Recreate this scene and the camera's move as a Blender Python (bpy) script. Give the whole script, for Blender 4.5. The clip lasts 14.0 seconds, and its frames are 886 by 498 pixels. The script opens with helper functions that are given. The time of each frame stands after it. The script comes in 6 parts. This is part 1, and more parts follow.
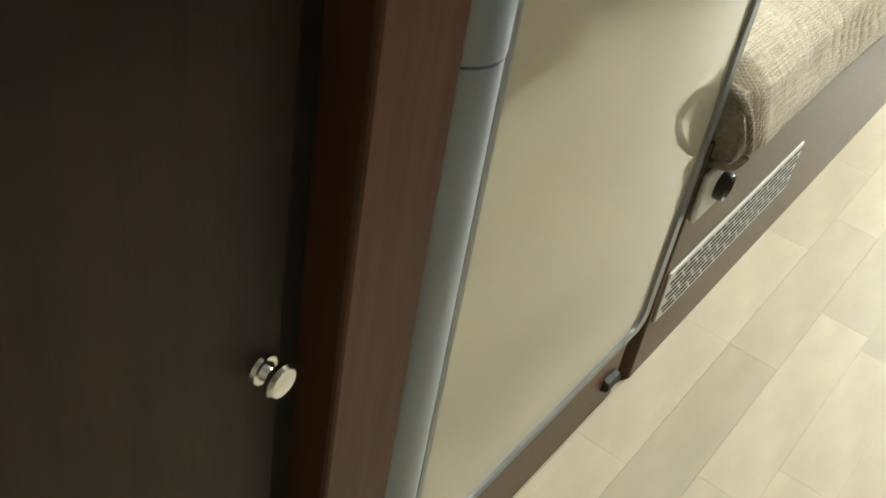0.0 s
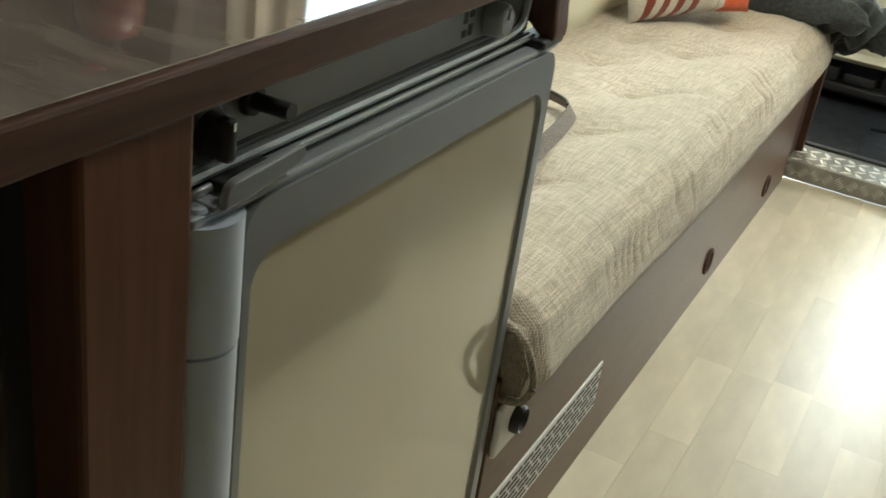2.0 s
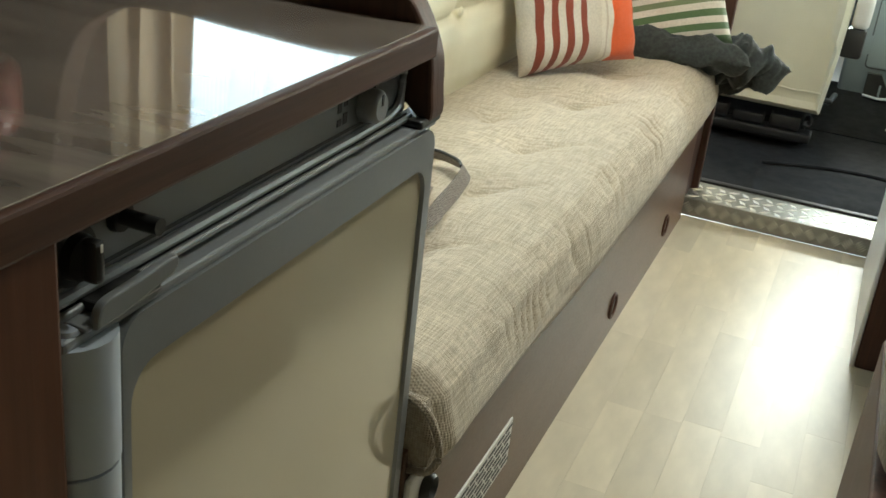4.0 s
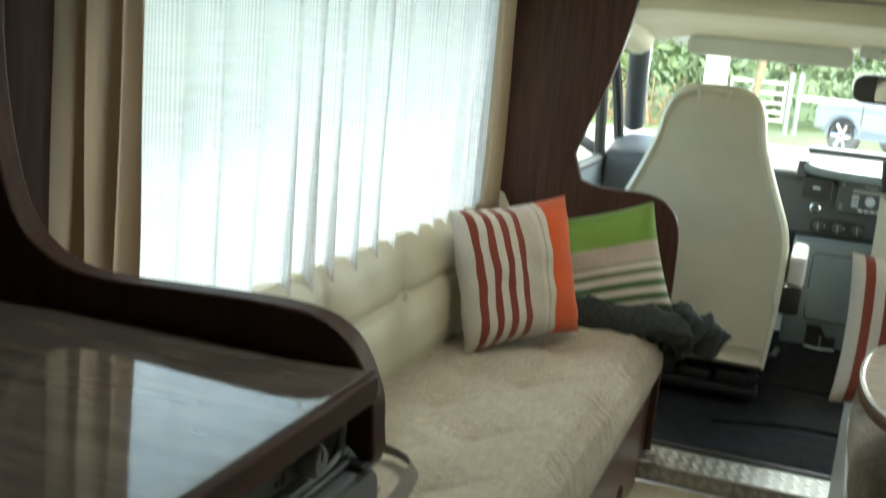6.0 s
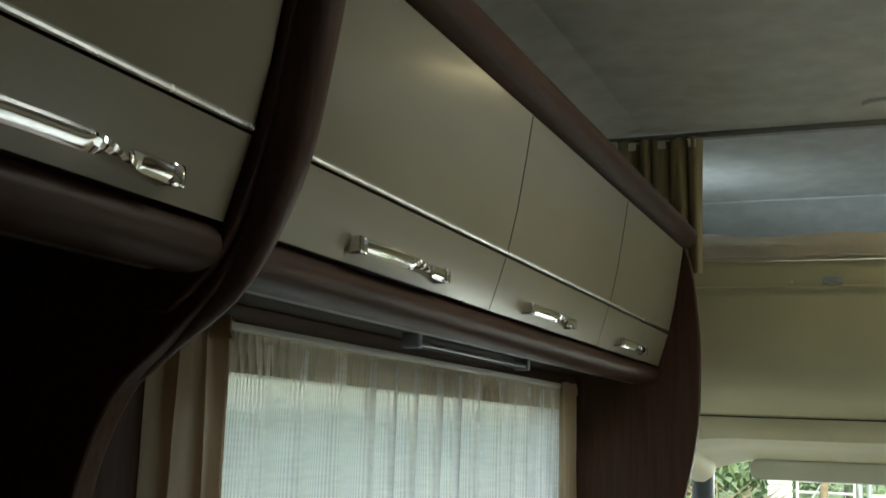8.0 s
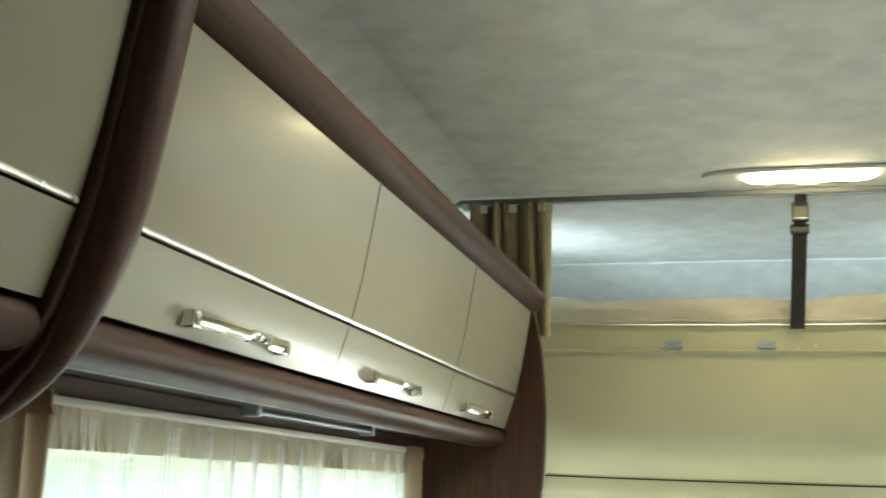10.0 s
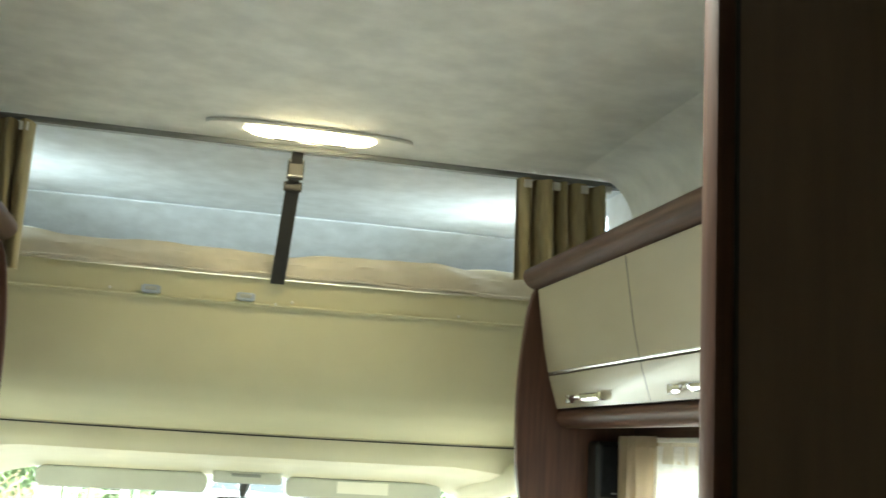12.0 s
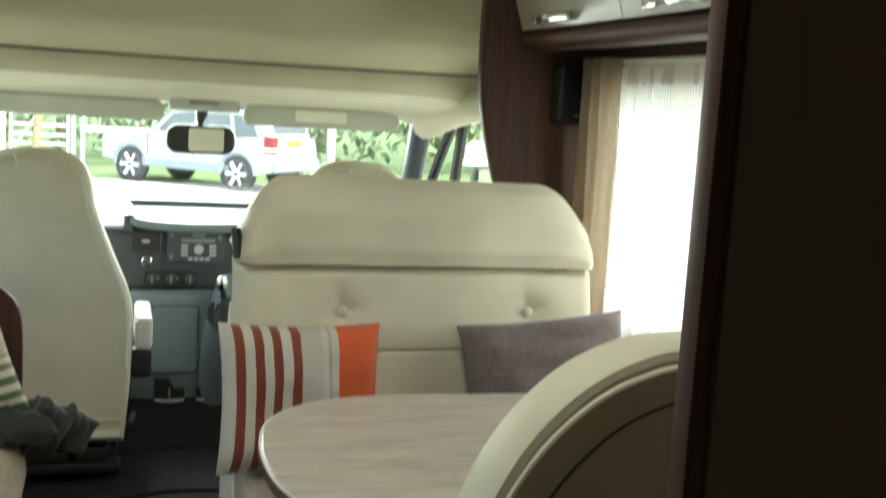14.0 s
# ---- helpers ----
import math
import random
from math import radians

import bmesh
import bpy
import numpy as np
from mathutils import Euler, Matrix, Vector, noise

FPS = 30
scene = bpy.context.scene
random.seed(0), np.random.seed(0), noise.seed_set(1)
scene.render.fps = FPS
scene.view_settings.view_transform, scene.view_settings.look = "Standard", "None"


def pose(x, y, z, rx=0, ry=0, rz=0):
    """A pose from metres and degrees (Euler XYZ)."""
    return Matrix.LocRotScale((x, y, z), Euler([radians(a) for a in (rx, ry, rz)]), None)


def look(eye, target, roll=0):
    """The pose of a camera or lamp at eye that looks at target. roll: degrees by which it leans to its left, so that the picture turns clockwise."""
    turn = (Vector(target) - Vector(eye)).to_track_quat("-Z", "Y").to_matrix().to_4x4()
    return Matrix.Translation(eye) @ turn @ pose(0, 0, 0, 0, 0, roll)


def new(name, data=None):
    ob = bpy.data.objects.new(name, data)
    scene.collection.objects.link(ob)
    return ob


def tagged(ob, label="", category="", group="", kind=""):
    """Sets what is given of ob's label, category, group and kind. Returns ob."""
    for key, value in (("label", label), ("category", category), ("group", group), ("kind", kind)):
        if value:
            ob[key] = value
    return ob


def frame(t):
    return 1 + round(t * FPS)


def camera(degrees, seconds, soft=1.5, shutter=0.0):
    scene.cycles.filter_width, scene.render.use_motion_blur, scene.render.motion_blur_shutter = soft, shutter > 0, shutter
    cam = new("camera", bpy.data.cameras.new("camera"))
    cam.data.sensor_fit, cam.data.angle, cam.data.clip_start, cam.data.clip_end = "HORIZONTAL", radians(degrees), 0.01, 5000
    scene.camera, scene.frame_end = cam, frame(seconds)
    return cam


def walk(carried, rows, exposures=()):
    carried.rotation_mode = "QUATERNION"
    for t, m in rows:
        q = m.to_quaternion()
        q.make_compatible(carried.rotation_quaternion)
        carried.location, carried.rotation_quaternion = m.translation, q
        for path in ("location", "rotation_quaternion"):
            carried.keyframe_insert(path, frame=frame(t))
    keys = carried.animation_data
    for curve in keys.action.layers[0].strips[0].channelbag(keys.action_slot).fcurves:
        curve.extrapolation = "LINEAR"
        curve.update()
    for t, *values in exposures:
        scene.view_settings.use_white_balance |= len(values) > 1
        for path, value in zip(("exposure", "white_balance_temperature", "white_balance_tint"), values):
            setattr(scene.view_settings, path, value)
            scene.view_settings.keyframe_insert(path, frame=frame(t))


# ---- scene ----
cam = camera(43.97, 14.0, soft=1.5, shutter=0.4)
PATH = [
    # seconds, eye x y z, yaw to the left, pitch up, lean (degrees)
    (0, -0.210, 0.284, 1.033, 30.56, -39.25, 10.51),
    (0.5, -0.205, 0.310, 1.037, 28.48, -36.19, 10.14),
    (1, -0.185, 0.313, 1.064, 26.98, -31.16, 9.77),
    (1.5, -0.168, 0.319, 1.074, 25.80, -28.38, 8.85),
    (2, -0.151, 0.330, 1.085, 24.35, -26.83, 8.49),
    (4.5, -0.126, 0.351, 1.141, 18.74, -23.75, 6.33),
    (5, -0.121, 0.364, 1.162, 17.34, -22.70, 6.51),
    (5.5, -0.129, 0.375, 1.185, 17.49, -17.82, 6.32),
    (6, -0.142, 0.378, 1.222, 18.81, -11.70, 5.27),
    (6.5, -0.153, 0.359, 1.215, 20.58, -2.10, 3.18),
    (7, -0.156, 0.355, 1.258, 22.18, 3.29, 2.54),
    (7.5, -0.158, 0.353, 1.293, 23.24, 7.45, 1.80),
    (10, -0.139, 0.372, 1.355, 15.58, 12.24, 1.98),
    (10.5, -0.158, 0.422, 1.350, 6.46, 12.74, 2.44),
    (11, -0.194, 0.456, 1.364, -1.54, 11.33, 2.81),
    (11.5, -0.233, 0.471, 1.368, -7.38, 10.89, 3.21),
    (12, -0.240, 0.480, 1.385, -12.97, 10.45, 3.27),
    (12.5, -0.257, 0.478, 1.391, -16.15, 10.06, 3.36),
    (13, -0.253, 0.490, 1.377, -16.89, 6.59, 3.08),
    (13.5, -0.285, 0.499, 1.336, -17.37, -0.40, 2.93),
    (14, -0.283, 0.525, 1.312, -16.93, -7.59, 3.45),
]
def eye_row(t, x, y, z, yaw, pitch, lean):
    a, p = radians(yaw), radians(pitch)
    way = Vector((-math.sin(a) * math.cos(p), math.cos(a) * math.cos(p), math.sin(p)))
    return t, look((x, y, z), Vector((x, y, z)) + way, lean)


walk(cam, [eye_row(*r) for r in PATH], exposures=[(0, 4.72, 6950, -1), (2, 4.06, 6950, -2), (5, 3.8, 7000, -3), (5.6, 3.12, 6900, -4), (6, 2.8, 6800, -5), (6.5, 1.8, 6900, -4), (7.5, 1.83, 7000, -3), (10, 3.75, 6900, -5), (12, 3.8, 6900, -5), (13, 3.9, 6900, -5), (14, 2.95, 6900, -4)])

# ---- light ----
world = bpy.data.worlds.new("sky")
scene.world = world
world.use_nodes = True
wn = world.node_tree
sky = wn.nodes.new("ShaderNodeTexSky")
sky.sky_type, sky.sun_disc = "NISHITA", False
sky.sun_elevation, sky.sun_rotation = radians(48), radians(150)
sky.air_density, sky.dust_density = 1.0, 3.0
wn.nodes["Background"].inputs["Strength"].default_value = 0.15
wn.links.new(sky.outputs["Color"], wn.nodes["Background"].inputs["Color"])
sun = new("sun", bpy.data.lights.new("sun", "SUN"))
sun.data.energy, sun.data.angle, sun.data.color = 0.7, radians(25), (1.0, 0.96, 0.9)
sun.matrix_world = look((0, 0, 0), (0.32, -0.58, -0.75))


def window_light(name, m, w, h, power, color=(0.93, 0.97, 1.0), spread=180):
    lamp = new(name, bpy.data.lights.new(name, "AREA"))
    lamp.data.shape, lamp.data.size, lamp.data.size_y = "RECTANGLE", w, h
    lamp.data.energy, lamp.data.color = power, color
    lamp.data.spread = radians(spread)
    lamp.matrix_world = m
    return lamp


window_light("daylight_right", look((1.2, 2.7, 1.1), (0, 2.7, 0.9)), 1.0, 0.6, 0.3)
window_light("daylight_windscreen", look((0, 5.45, 1.25), (0, 3.5, 0.45)), 1.5, 0.5, 5.6, (0.93, 0.97, 1.0), 118)
# Added overhead lamp in an unseen ceiling opening, brightens floor and fridge.
window_light("overhead_fill", look((0.0, 1.85, 2.262), (-0.1, 1.75, 0)), 0.36, 0.36, 1.05, (1.0, 0.98, 0.94), 150)
for s in (-1, 1):
    window_light("daylight_berth", look((s * 1.13, 3.98, 2.06), (0, 4.5, 1.99)), 0.42, 0.16, 0.22 if s > 0 else 0.19, (0.76, 0.88, 1.0), 75)


# ---- materials ----
def material(name, color, rough=0.5, metal=0.0, vary=0.12, scale=6.0, stretch=(1, 1, 1), bump=0.0, bump_scale=60.0,
             coat=0.0, dark=None, random_tint=0.0, sheen=0.0, spec=0.5):
    """A surface whose colour wanders at two scales, with a fine relief."""
    m = bpy.data.materials.new(name)
    m.use_nodes = True
    n, l = m.node_tree.nodes, m.node_tree.links
    b = n["Principled BSDF"]
    b.inputs["Metallic"].default_value = metal
    b.inputs["Coat Weight"].default_value = coat
    b.inputs["Specular IOR Level"].default_value = spec
    b.inputs["Coat Roughness"].default_value = 0.08
    b.inputs["Sheen Weight"].default_value = sheen
    tc = n.new("ShaderNodeTexCoord")
    mp = n.new("ShaderNodeMapping")
    mp.inputs["Scale"].default_value = stretch
    l.new(tc.outputs["Object"], mp.inputs["Vector"])
    big = n.new("ShaderNodeTexNoise")
    big.inputs["Scale"].default_value, big.inputs["Detail"].default_value = scale, 6.0
    l.new(mp.outputs["Vector"], big.inputs["Vector"])
    ramp = n.new("ShaderNodeValToRGB")
    lo = dark or tuple(c * (1 - vary) for c in color)
    hi = tuple(min(1, c * (1 + vary)) for c in color)
    ramp.color_ramp.elements[0].color, ramp.color_ramp.elements[1].color = (*lo, 1), (*hi, 1)
    ramp.color_ramp.elements[0].position, ramp.color_ramp.elements[1].position = 0.32, 0.68
    l.new(big.outputs["Fac"], ramp.inputs["Fac"])
    out = ramp.outputs["Color"]
    if random_tint:
        info = n.new("ShaderNodeObjectInfo")
        mr = n.new("ShaderNodeMapRange")
        mr.inputs["To Min"].default_value, mr.inputs["To Max"].default_value = 1 - random_tint, 1 + random_tint
        l.new(info.outputs["Random"], mr.inputs["Value"])
        mul = n.new("ShaderNodeVectorMath")
        mul.operation = "SCALE"
        l.new(out, mul.inputs[0]), l.new(mr.outputs["Result"], mul.inputs["Scale"])
        out = mul.outputs["Vector"]
    l.new(out, b.inputs["Base Color"])
    small = n.new("ShaderNodeTexNoise")
    small.inputs["Scale"].default_value, small.inputs["Detail"].default_value = bump_scale, 4.0
    l.new(mp.outputs["Vector"], small.inputs["Vector"])
    rr = n.new("ShaderNodeMapRange")
    rr.inputs["To Min"].default_value, rr.inputs["To Max"].default_value = max(0.02, rough - 0.07), min(1, rough + 0.07)
    l.new(small.outputs["Fac"], rr.inputs["Value"]), l.new(rr.outputs["Result"], b.inputs["Roughness"])
    if bump:
        bp = n.new("ShaderNodeBump")
        bp.inputs["Strength"].default_value, bp.inputs["Distance"].default_value = bump, 0.002
        l.new(small.outputs["Fac"], bp.inputs["Height"]), l.new(bp.outputs["Normal"], b.inputs["Normal"])
    return m


def woven(name, color, dark, thread=420.0, slub=(3, 60, 60), rough=0.9, bump=0.6, weft=None):
    """A coarse woven cloth: two crossing threads and uneven slubs."""
    m = material(name, color, rough, vary=0.1, scale=5, sheen=0.15)
    n, l = m.node_tree.nodes, m.node_tree.links
    b = n["Principled BSDF"]
    tc = n["Texture Coordinate"]
    heights = []
    for axis in ("X", "Y", "Z"):
        w = n.new("ShaderNodeTexWave")
        w.wave_type, w.bands_direction = "BANDS", axis
        w.inputs["Scale"].default_value = thread / 6.283 * 1.0
        w.inputs["Distortion"].default_value, w.inputs["Detail"].default_value = 1.5, 1.0
        l.new(tc.outputs["Object"], w.inputs["Vector"])
        heights.append(w.outputs["Fac"])
    add = n.new("ShaderNodeMath")
    add.operation = "ADD"
    l.new(heights[0], add.inputs[0]), l.new(heights[1], add.inputs[1])
    add2 = n.new("ShaderNodeMath")
    add2.operation = "MULTIPLY_ADD"
    add2.inputs[1].default_value = 0.8
    l.new(heights[2], add2.inputs[0]), l.new(add.outputs[0], add2.inputs[2])
    mp = n.new("ShaderNodeMapping")
    mp.inputs["Scale"].default_value = slub
    l.new(tc.outputs["Object"], mp.inputs["Vector"])
    s = n.new("ShaderNodeTexNoise")
    s.inputs["Scale"].default_value, s.inputs["Detail"].default_value = 3.0, 5.0
    l.new(mp.outputs["Vector"], s.inputs["Vector"])
    mix = n.new("ShaderNodeMix")
    mix.data_type = "RGBA"
    ramp = n.new("ShaderNodeValToRGB")
    ramp.color_ramp.elements[0].position, ramp.color_ramp.elements[1].position = 0.34, 0.66
    slubs = s.outputs["Fac"]
    if weft:
        mp2, s2 = n.new("ShaderNodeMapping"), n.new("ShaderNodeTexNoise")
        mp2.inputs["Scale"].default_value = weft
        s2.inputs["Scale"].default_value, s2.inputs["Detail"].default_value = 3.0, 4.0
        both = n.new("ShaderNodeMix")
        both.inputs["Factor"].default_value = 0.5
        l.new(tc.outputs["Object"], mp2.inputs["Vector"]), l.new(mp2.outputs["Vector"], s2.inputs["Vector"])
        l.new(slubs, both.inputs["A"]), l.new(s2.outputs["Fac"], both.inputs["B"])
        slubs = both.outputs["Result"]
        ramp.color_ramp.elements[0].position, ramp.color_ramp.elements[1].position = 0.39, 0.61
    l.new(slubs, ramp.inputs["Fac"])
    l.new(ramp.outputs["Color"], mix.inputs["Factor"])
    mix.inputs["A"].default_value = (*dark, 1)
    l.new(n["Color Ramp"].outputs["Color"], mix.inputs["B"])
    l.new(mix.outputs["Result"], b.inputs["Base Color"])
    bp = n.new("ShaderNodeBump")
    bp.inputs["Strength"].default_value, bp.inputs["Distance"].default_value = bump, 0.0015
    l.new(add2.outputs[0], bp.inputs["Height"]), l.new(bp.outputs["Normal"], b.inputs["Normal"])
    return m


def striped(name, stops):
    """Cloth with stripes across its own x: stops are (from, colour) along 0..1, hard-edged."""
    m = woven(name, (0.6, 0.55, 0.48), (0.5, 0.45, 0.4), 900.0, (60, 60, 60), bump=0.3)
    n, l = m.node_tree.nodes, m.node_tree.links
    uv = n.new("ShaderNodeAttribute")
    uv.attribute_name = "across"
    r = n.new("ShaderNodeValToRGB")
    r.color_ramp.interpolation = "CONSTANT"
    e = r.color_ramp.elements
    e[0].position, e[0].color = stops[0][0], (*stops[0][1], 1)
    e[1].position, e[1].color = stops[1][0], (*stops[1][1], 1)
    for p, c in stops[2:]:
        e.new(p).color = (*c, 1)
    l.new(uv.outputs["Fac"], r.inputs["Fac"])
    mul = n.new("ShaderNodeMix")
    mul.data_type, mul.blend_type = "RGBA", "MULTIPLY"
    mul.inputs["Factor"].default_value = 0.35
    l.new(r.outputs["Color"], mul.inputs["A"])
    s = n.new("ShaderNodeTexNoise")
    s.inputs["Scale"].default_value = 220.0
    l.new(n["Texture Coordinate"].outputs["Object"], s.inputs["Vector"])
    l.new(s.outputs["Fac"], mul.inputs["B"])
    l.new(mul.outputs["Result"], n["Principled BSDF"].inputs["Base Color"])
    return m


def glass(name, color=(1, 1, 1), mix=0.06, rough=0.02):
    """A thin pane: mostly clear, a little reflecting."""
    m = bpy.data.materials.new(name)
    m.use_nodes = True
    n, l = m.node_tree.nodes, m.node_tree.links
    n.remove(n["Principled BSDF"])
    t, g, x = n.new("ShaderNodeBsdfTransparent"), n.new("ShaderNodeBsdfGlossy"), n.new("ShaderNodeMixShader")
    t.inputs["Color"].default_value = (*color, 1)
    g.inputs["Roughness"].default_value = rough
    x.inputs[0].default_value = mix
    l.new(t.outputs[0], x.inputs[1]), l.new(g.outputs[0], x.inputs[2])
    l.new(x.outputs[0], n["Material Output"].inputs["Surface"])
    return m


def sheer(name, color, open_share):
    """A thin net: light passes through the gaps and through the threads."""
    m = bpy.data.materials.new(name)
    m.use_nodes = True
    n, l = m.node_tree.nodes, m.node_tree.links
    n.remove(n["Principled BSDF"])
    tc = n.new("ShaderNodeTexCoord")
    w = n.new("ShaderNodeTexWave")
    w.wave_type, w.bands_direction = "BANDS", "Y"
    w.inputs["Scale"].default_value, w.inputs["Distortion"].default_value = 48.0, 0.5
    w.inputs["Detail"].default_value, w.inputs["Detail Scale"].default_value = 2.0, 0.6
    l.new(tc.outputs["Object"], w.inputs["Vector"])
    s = n.new("ShaderNodeTexNoise")
    s.inputs["Scale"].default_value = 160.0
    mp = n.new("ShaderNodeMapping")
    mp.inputs["Scale"].default_value = (0.2, 0.05, 0.9)
    l.new(tc.outputs["Object"], mp.inputs["Vector"]), l.new(mp.outputs["Vector"], s.inputs["Vector"])
    a = n.new("ShaderNodeMath")
    a.operation = "ADD"
    l.new(w.outputs["Fac"], a.inputs[0]), l.new(s.outputs["Fac"], a.inputs[1])
    r = n.new("ShaderNodeMapRange")
    r.inputs["From Min"].default_value, r.inputs["From Max"].default_value = 0.4, 1.5
    r.inputs["To Min"].default_value, r.inputs["To Max"].default_value = min(1, open_share + 0.28), max(0, open_share - 0.22)
    l.new(a.outputs[0], r.inputs["Value"])
    clear, thin, soft = n.new("ShaderNodeBsdfTransparent"), n.new("ShaderNodeBsdfTranslucent"), n.new("ShaderNodeBsdfDiffuse")
    thin.inputs["Color"].default_value = soft.inputs["Color"].default_value = (*color, 1)
    half, x = n.new("ShaderNodeMixShader"), n.new("ShaderNodeMixShader")
    half.inputs[0].default_value = 0.5
    l.new(thin.outputs[0], half.inputs[1]), l.new(soft.outputs[0], half.inputs[2])
    l.new(r.outputs["Result"], x.inputs[0])
    l.new(half.outputs[0], x.inputs[1]), l.new(clear.outputs[0], x.inputs[2])
    l.new(x.outputs[0], n["Material Output"].inputs["Surface"])
    return m


def glow(name, color, strength):
    m = bpy.data.materials.new(name)
    m.use_nodes = True
    b = m.node_tree.nodes["Principled BSDF"]
    b.inputs["Base Color"].default_value = (*color, 1)
    b.inputs["Emission Color"].default_value = (*color, 1)
    b.inputs["Emission Strength"].default_value = strength
    return m


WOOD = material("dark walnut laminate", (0.074, 0.033, 0.022), 0.5, spec=0.28, vary=0.24, scale=5, stretch=(22, 22, 1.2), bump=0.2, bump_scale=14)
WOOD_Y = material("dark walnut laminate, grain along", (0.074, 0.034, 0.022), 0.5, spec=0.3, vary=0.24, scale=5, stretch=(22, 1.2, 22), bump=0.2, bump_scale=14)
WOOD_RED = material("reddish walnut edge", (0.105, 0.042, 0.024), 0.46, spec=0.25, vary=0.2, scale=5, stretch=(14, 14, 0.9), bump=0.1, bump_scale=12)
DARK_DOOR = material("smoked brown door", (0.036, 0.022, 0.013), 0.5, spec=0.35, vary=0.14, scale=4, stretch=(10, 10, 1), bump=0.1, bump_scale=30)
# Door finish made lighter to stand for light reaching it from the rear.
WARDROBE_LIT = material("smoked brown laminate lightened for rear light", (0.165, 0.113, 0.082), 0.42, vary=0.1, scale=4, stretch=(10, 10, 1), bump=0.08, bump_scale=30)
COUNTER = material("grey-brown worktop laminate", (0.235, 0.20, 0.172), 0.09, vary=0.26, scale=3, stretch=(3, 14, 3), bump=0.015, bump_scale=9, coat=0.8)
TABLE = material("pale veined table laminate", (0.50, 0.43, 0.36), 0.3, vary=0.16, scale=4, stretch=(2, 9, 3), bump=0.05, bump_scale=14, coat=0.15)
BASE = material("brown cabinet panel", (0.128, 0.068, 0.043), 0.4, spec=0.35, vary=0.1, scale=3, stretch=(8, 2, 8), bump=0.1, bump_scale=40)
FLOOR = material("pale oak vinyl strip", (0.55, 0.483, 0.365), 0.40, vary=0.09, scale=3, stretch=(7, 2.4, 4), bump=0.05, bump_scale=14, random_tint=0.13, spec=0.42)
JOINT = material("vinyl joint", (0.50, 0.43, 0.315), 0.45)
CREAM_GLOSS = material("cream gloss locker front", (0.365, 0.33, 0.25), 0.23, vary=0.05, scale=2, stretch=(1, 1, 3), coat=0.08, spec=0.28, bump=0.02, bump_scale=8)
CREAM_PANEL = material("cream lining", (0.63, 0.60, 0.415), 0.85, spec=0.12, vary=0.05, scale=3, bump=0.1, bump_scale=160)
HEADLINER = material("cream cab lining", (0.70, 0.66, 0.52), 0.7, vary=0.05, scale=5, bump=0.15, bump_scale=200)
LEATHER = material("cream leather", (0.66, 0.61, 0.46), 0.45, vary=0.06, scale=6, bump=0.3, bump_scale=260)
FABRIC = woven("beige chenille", (0.58, 0.50, 0.385), (0.36, 0.30, 0.22), 620.0, (110, 7, 110), bump=0.35, weft=(9, 95, 9))
# Cloth of the dinette seats; darker than FABRIC, also for the sofa's shaded end.
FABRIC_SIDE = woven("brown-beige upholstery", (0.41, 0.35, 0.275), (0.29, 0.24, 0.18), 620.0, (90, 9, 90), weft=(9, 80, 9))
CEILING = material("mottled pale ceiling cloth", (0.72, 0.72, 0.685), 0.85, vary=0.10, scale=11, stretch=(1, 1, 1), bump=0.25, bump_scale=120)
# Part of the blue daylight over the berth is tinted into this lining.
BERTH_LINING = material("pale lining tinted by blue daylight", (0.72, 0.76, 0.82), 0.7, vary=0.09, scale=12, bump=0.1, bump_scale=150)
SHEET = material("cream cotton bedding", (0.66, 0.605, 0.50), 0.85, vary=0.08, scale=9, bump=0.3, bump_scale=300)
SILVER = material("silver grey plastic", (0.23, 0.24, 0.25), 0.32, metal=0.3, vary=0.05, scale=5, bump=0.05, bump_scale=200)
SILVER_LIGHT = material("light blue-grey trim", (0.44, 0.49, 0.57), 0.45, metal=0.3, vary=0.04, scale=5)
for key, value in (("Coat IOR", 1.9), ("Coat Roughness", 0.03), ("Specular IOR Level", 0.9)):
    COUNTER.node_tree.nodes["Principled BSDF"].inputs[key].default_value = value
FRIDGE_PANEL = material("champagne fridge panel", (0.50, 0.44, 0.325), 0.12, vary=0.03, scale=3, coat=1.0, spec=0.7)
FRIDGE_PANEL.node_tree.nodes["Principled BSDF"].inputs["Coat Roughness"].default_value = 0.03
CHROME = material("polished chrome", (0.88, 0.88, 0.89), 0.045, metal=1.0, vary=0.03)
ALU = material("tread plate aluminium", (0.30, 0.295, 0.275), 0.42, metal=0.8, vary=0.25, scale=14, bump=0.15, bump_scale=80)
BLACK = material("black plastic", (0.018, 0.018, 0.019), 0.45, vary=0.2, scale=20, bump=0.1, bump_scale=200)
RUBBER = material("black floor mat", (0.018, 0.019, 0.022), 0.9, spec=0.15, vary=0.3, scale=30, bump=0.5, bump_scale=300)
DASH = material("blue-grey dashboard plastic", (0.185, 0.222, 0.255), 0.5, vary=0.07, scale=6, bump=0.15, bump_scale=320)
DASH_DARK = material("dark grey dashboard plastic", (0.052, 0.060, 0.070), 0.5, vary=0.08, scale=6, bump=0.15, bump_scale=320)
GREY_CLOTH = material("grey visor vinyl", (0.45, 0.46, 0.44), 0.7, vary=0.05, scale=8, bump=0.1, bump_scale=220)
DRAPE = sheer("taupe-beige curtain cloth", (0.56, 0.45, 0.33), -0.28)
HEADING = sheer("cream net heading tape", (0.66, 0.60, 0.50), -0.12)
TREAD = material("worn raised tread", (0.72, 0.70, 0.66), 0.33, metal=0.85, vary=0.15, scale=30)
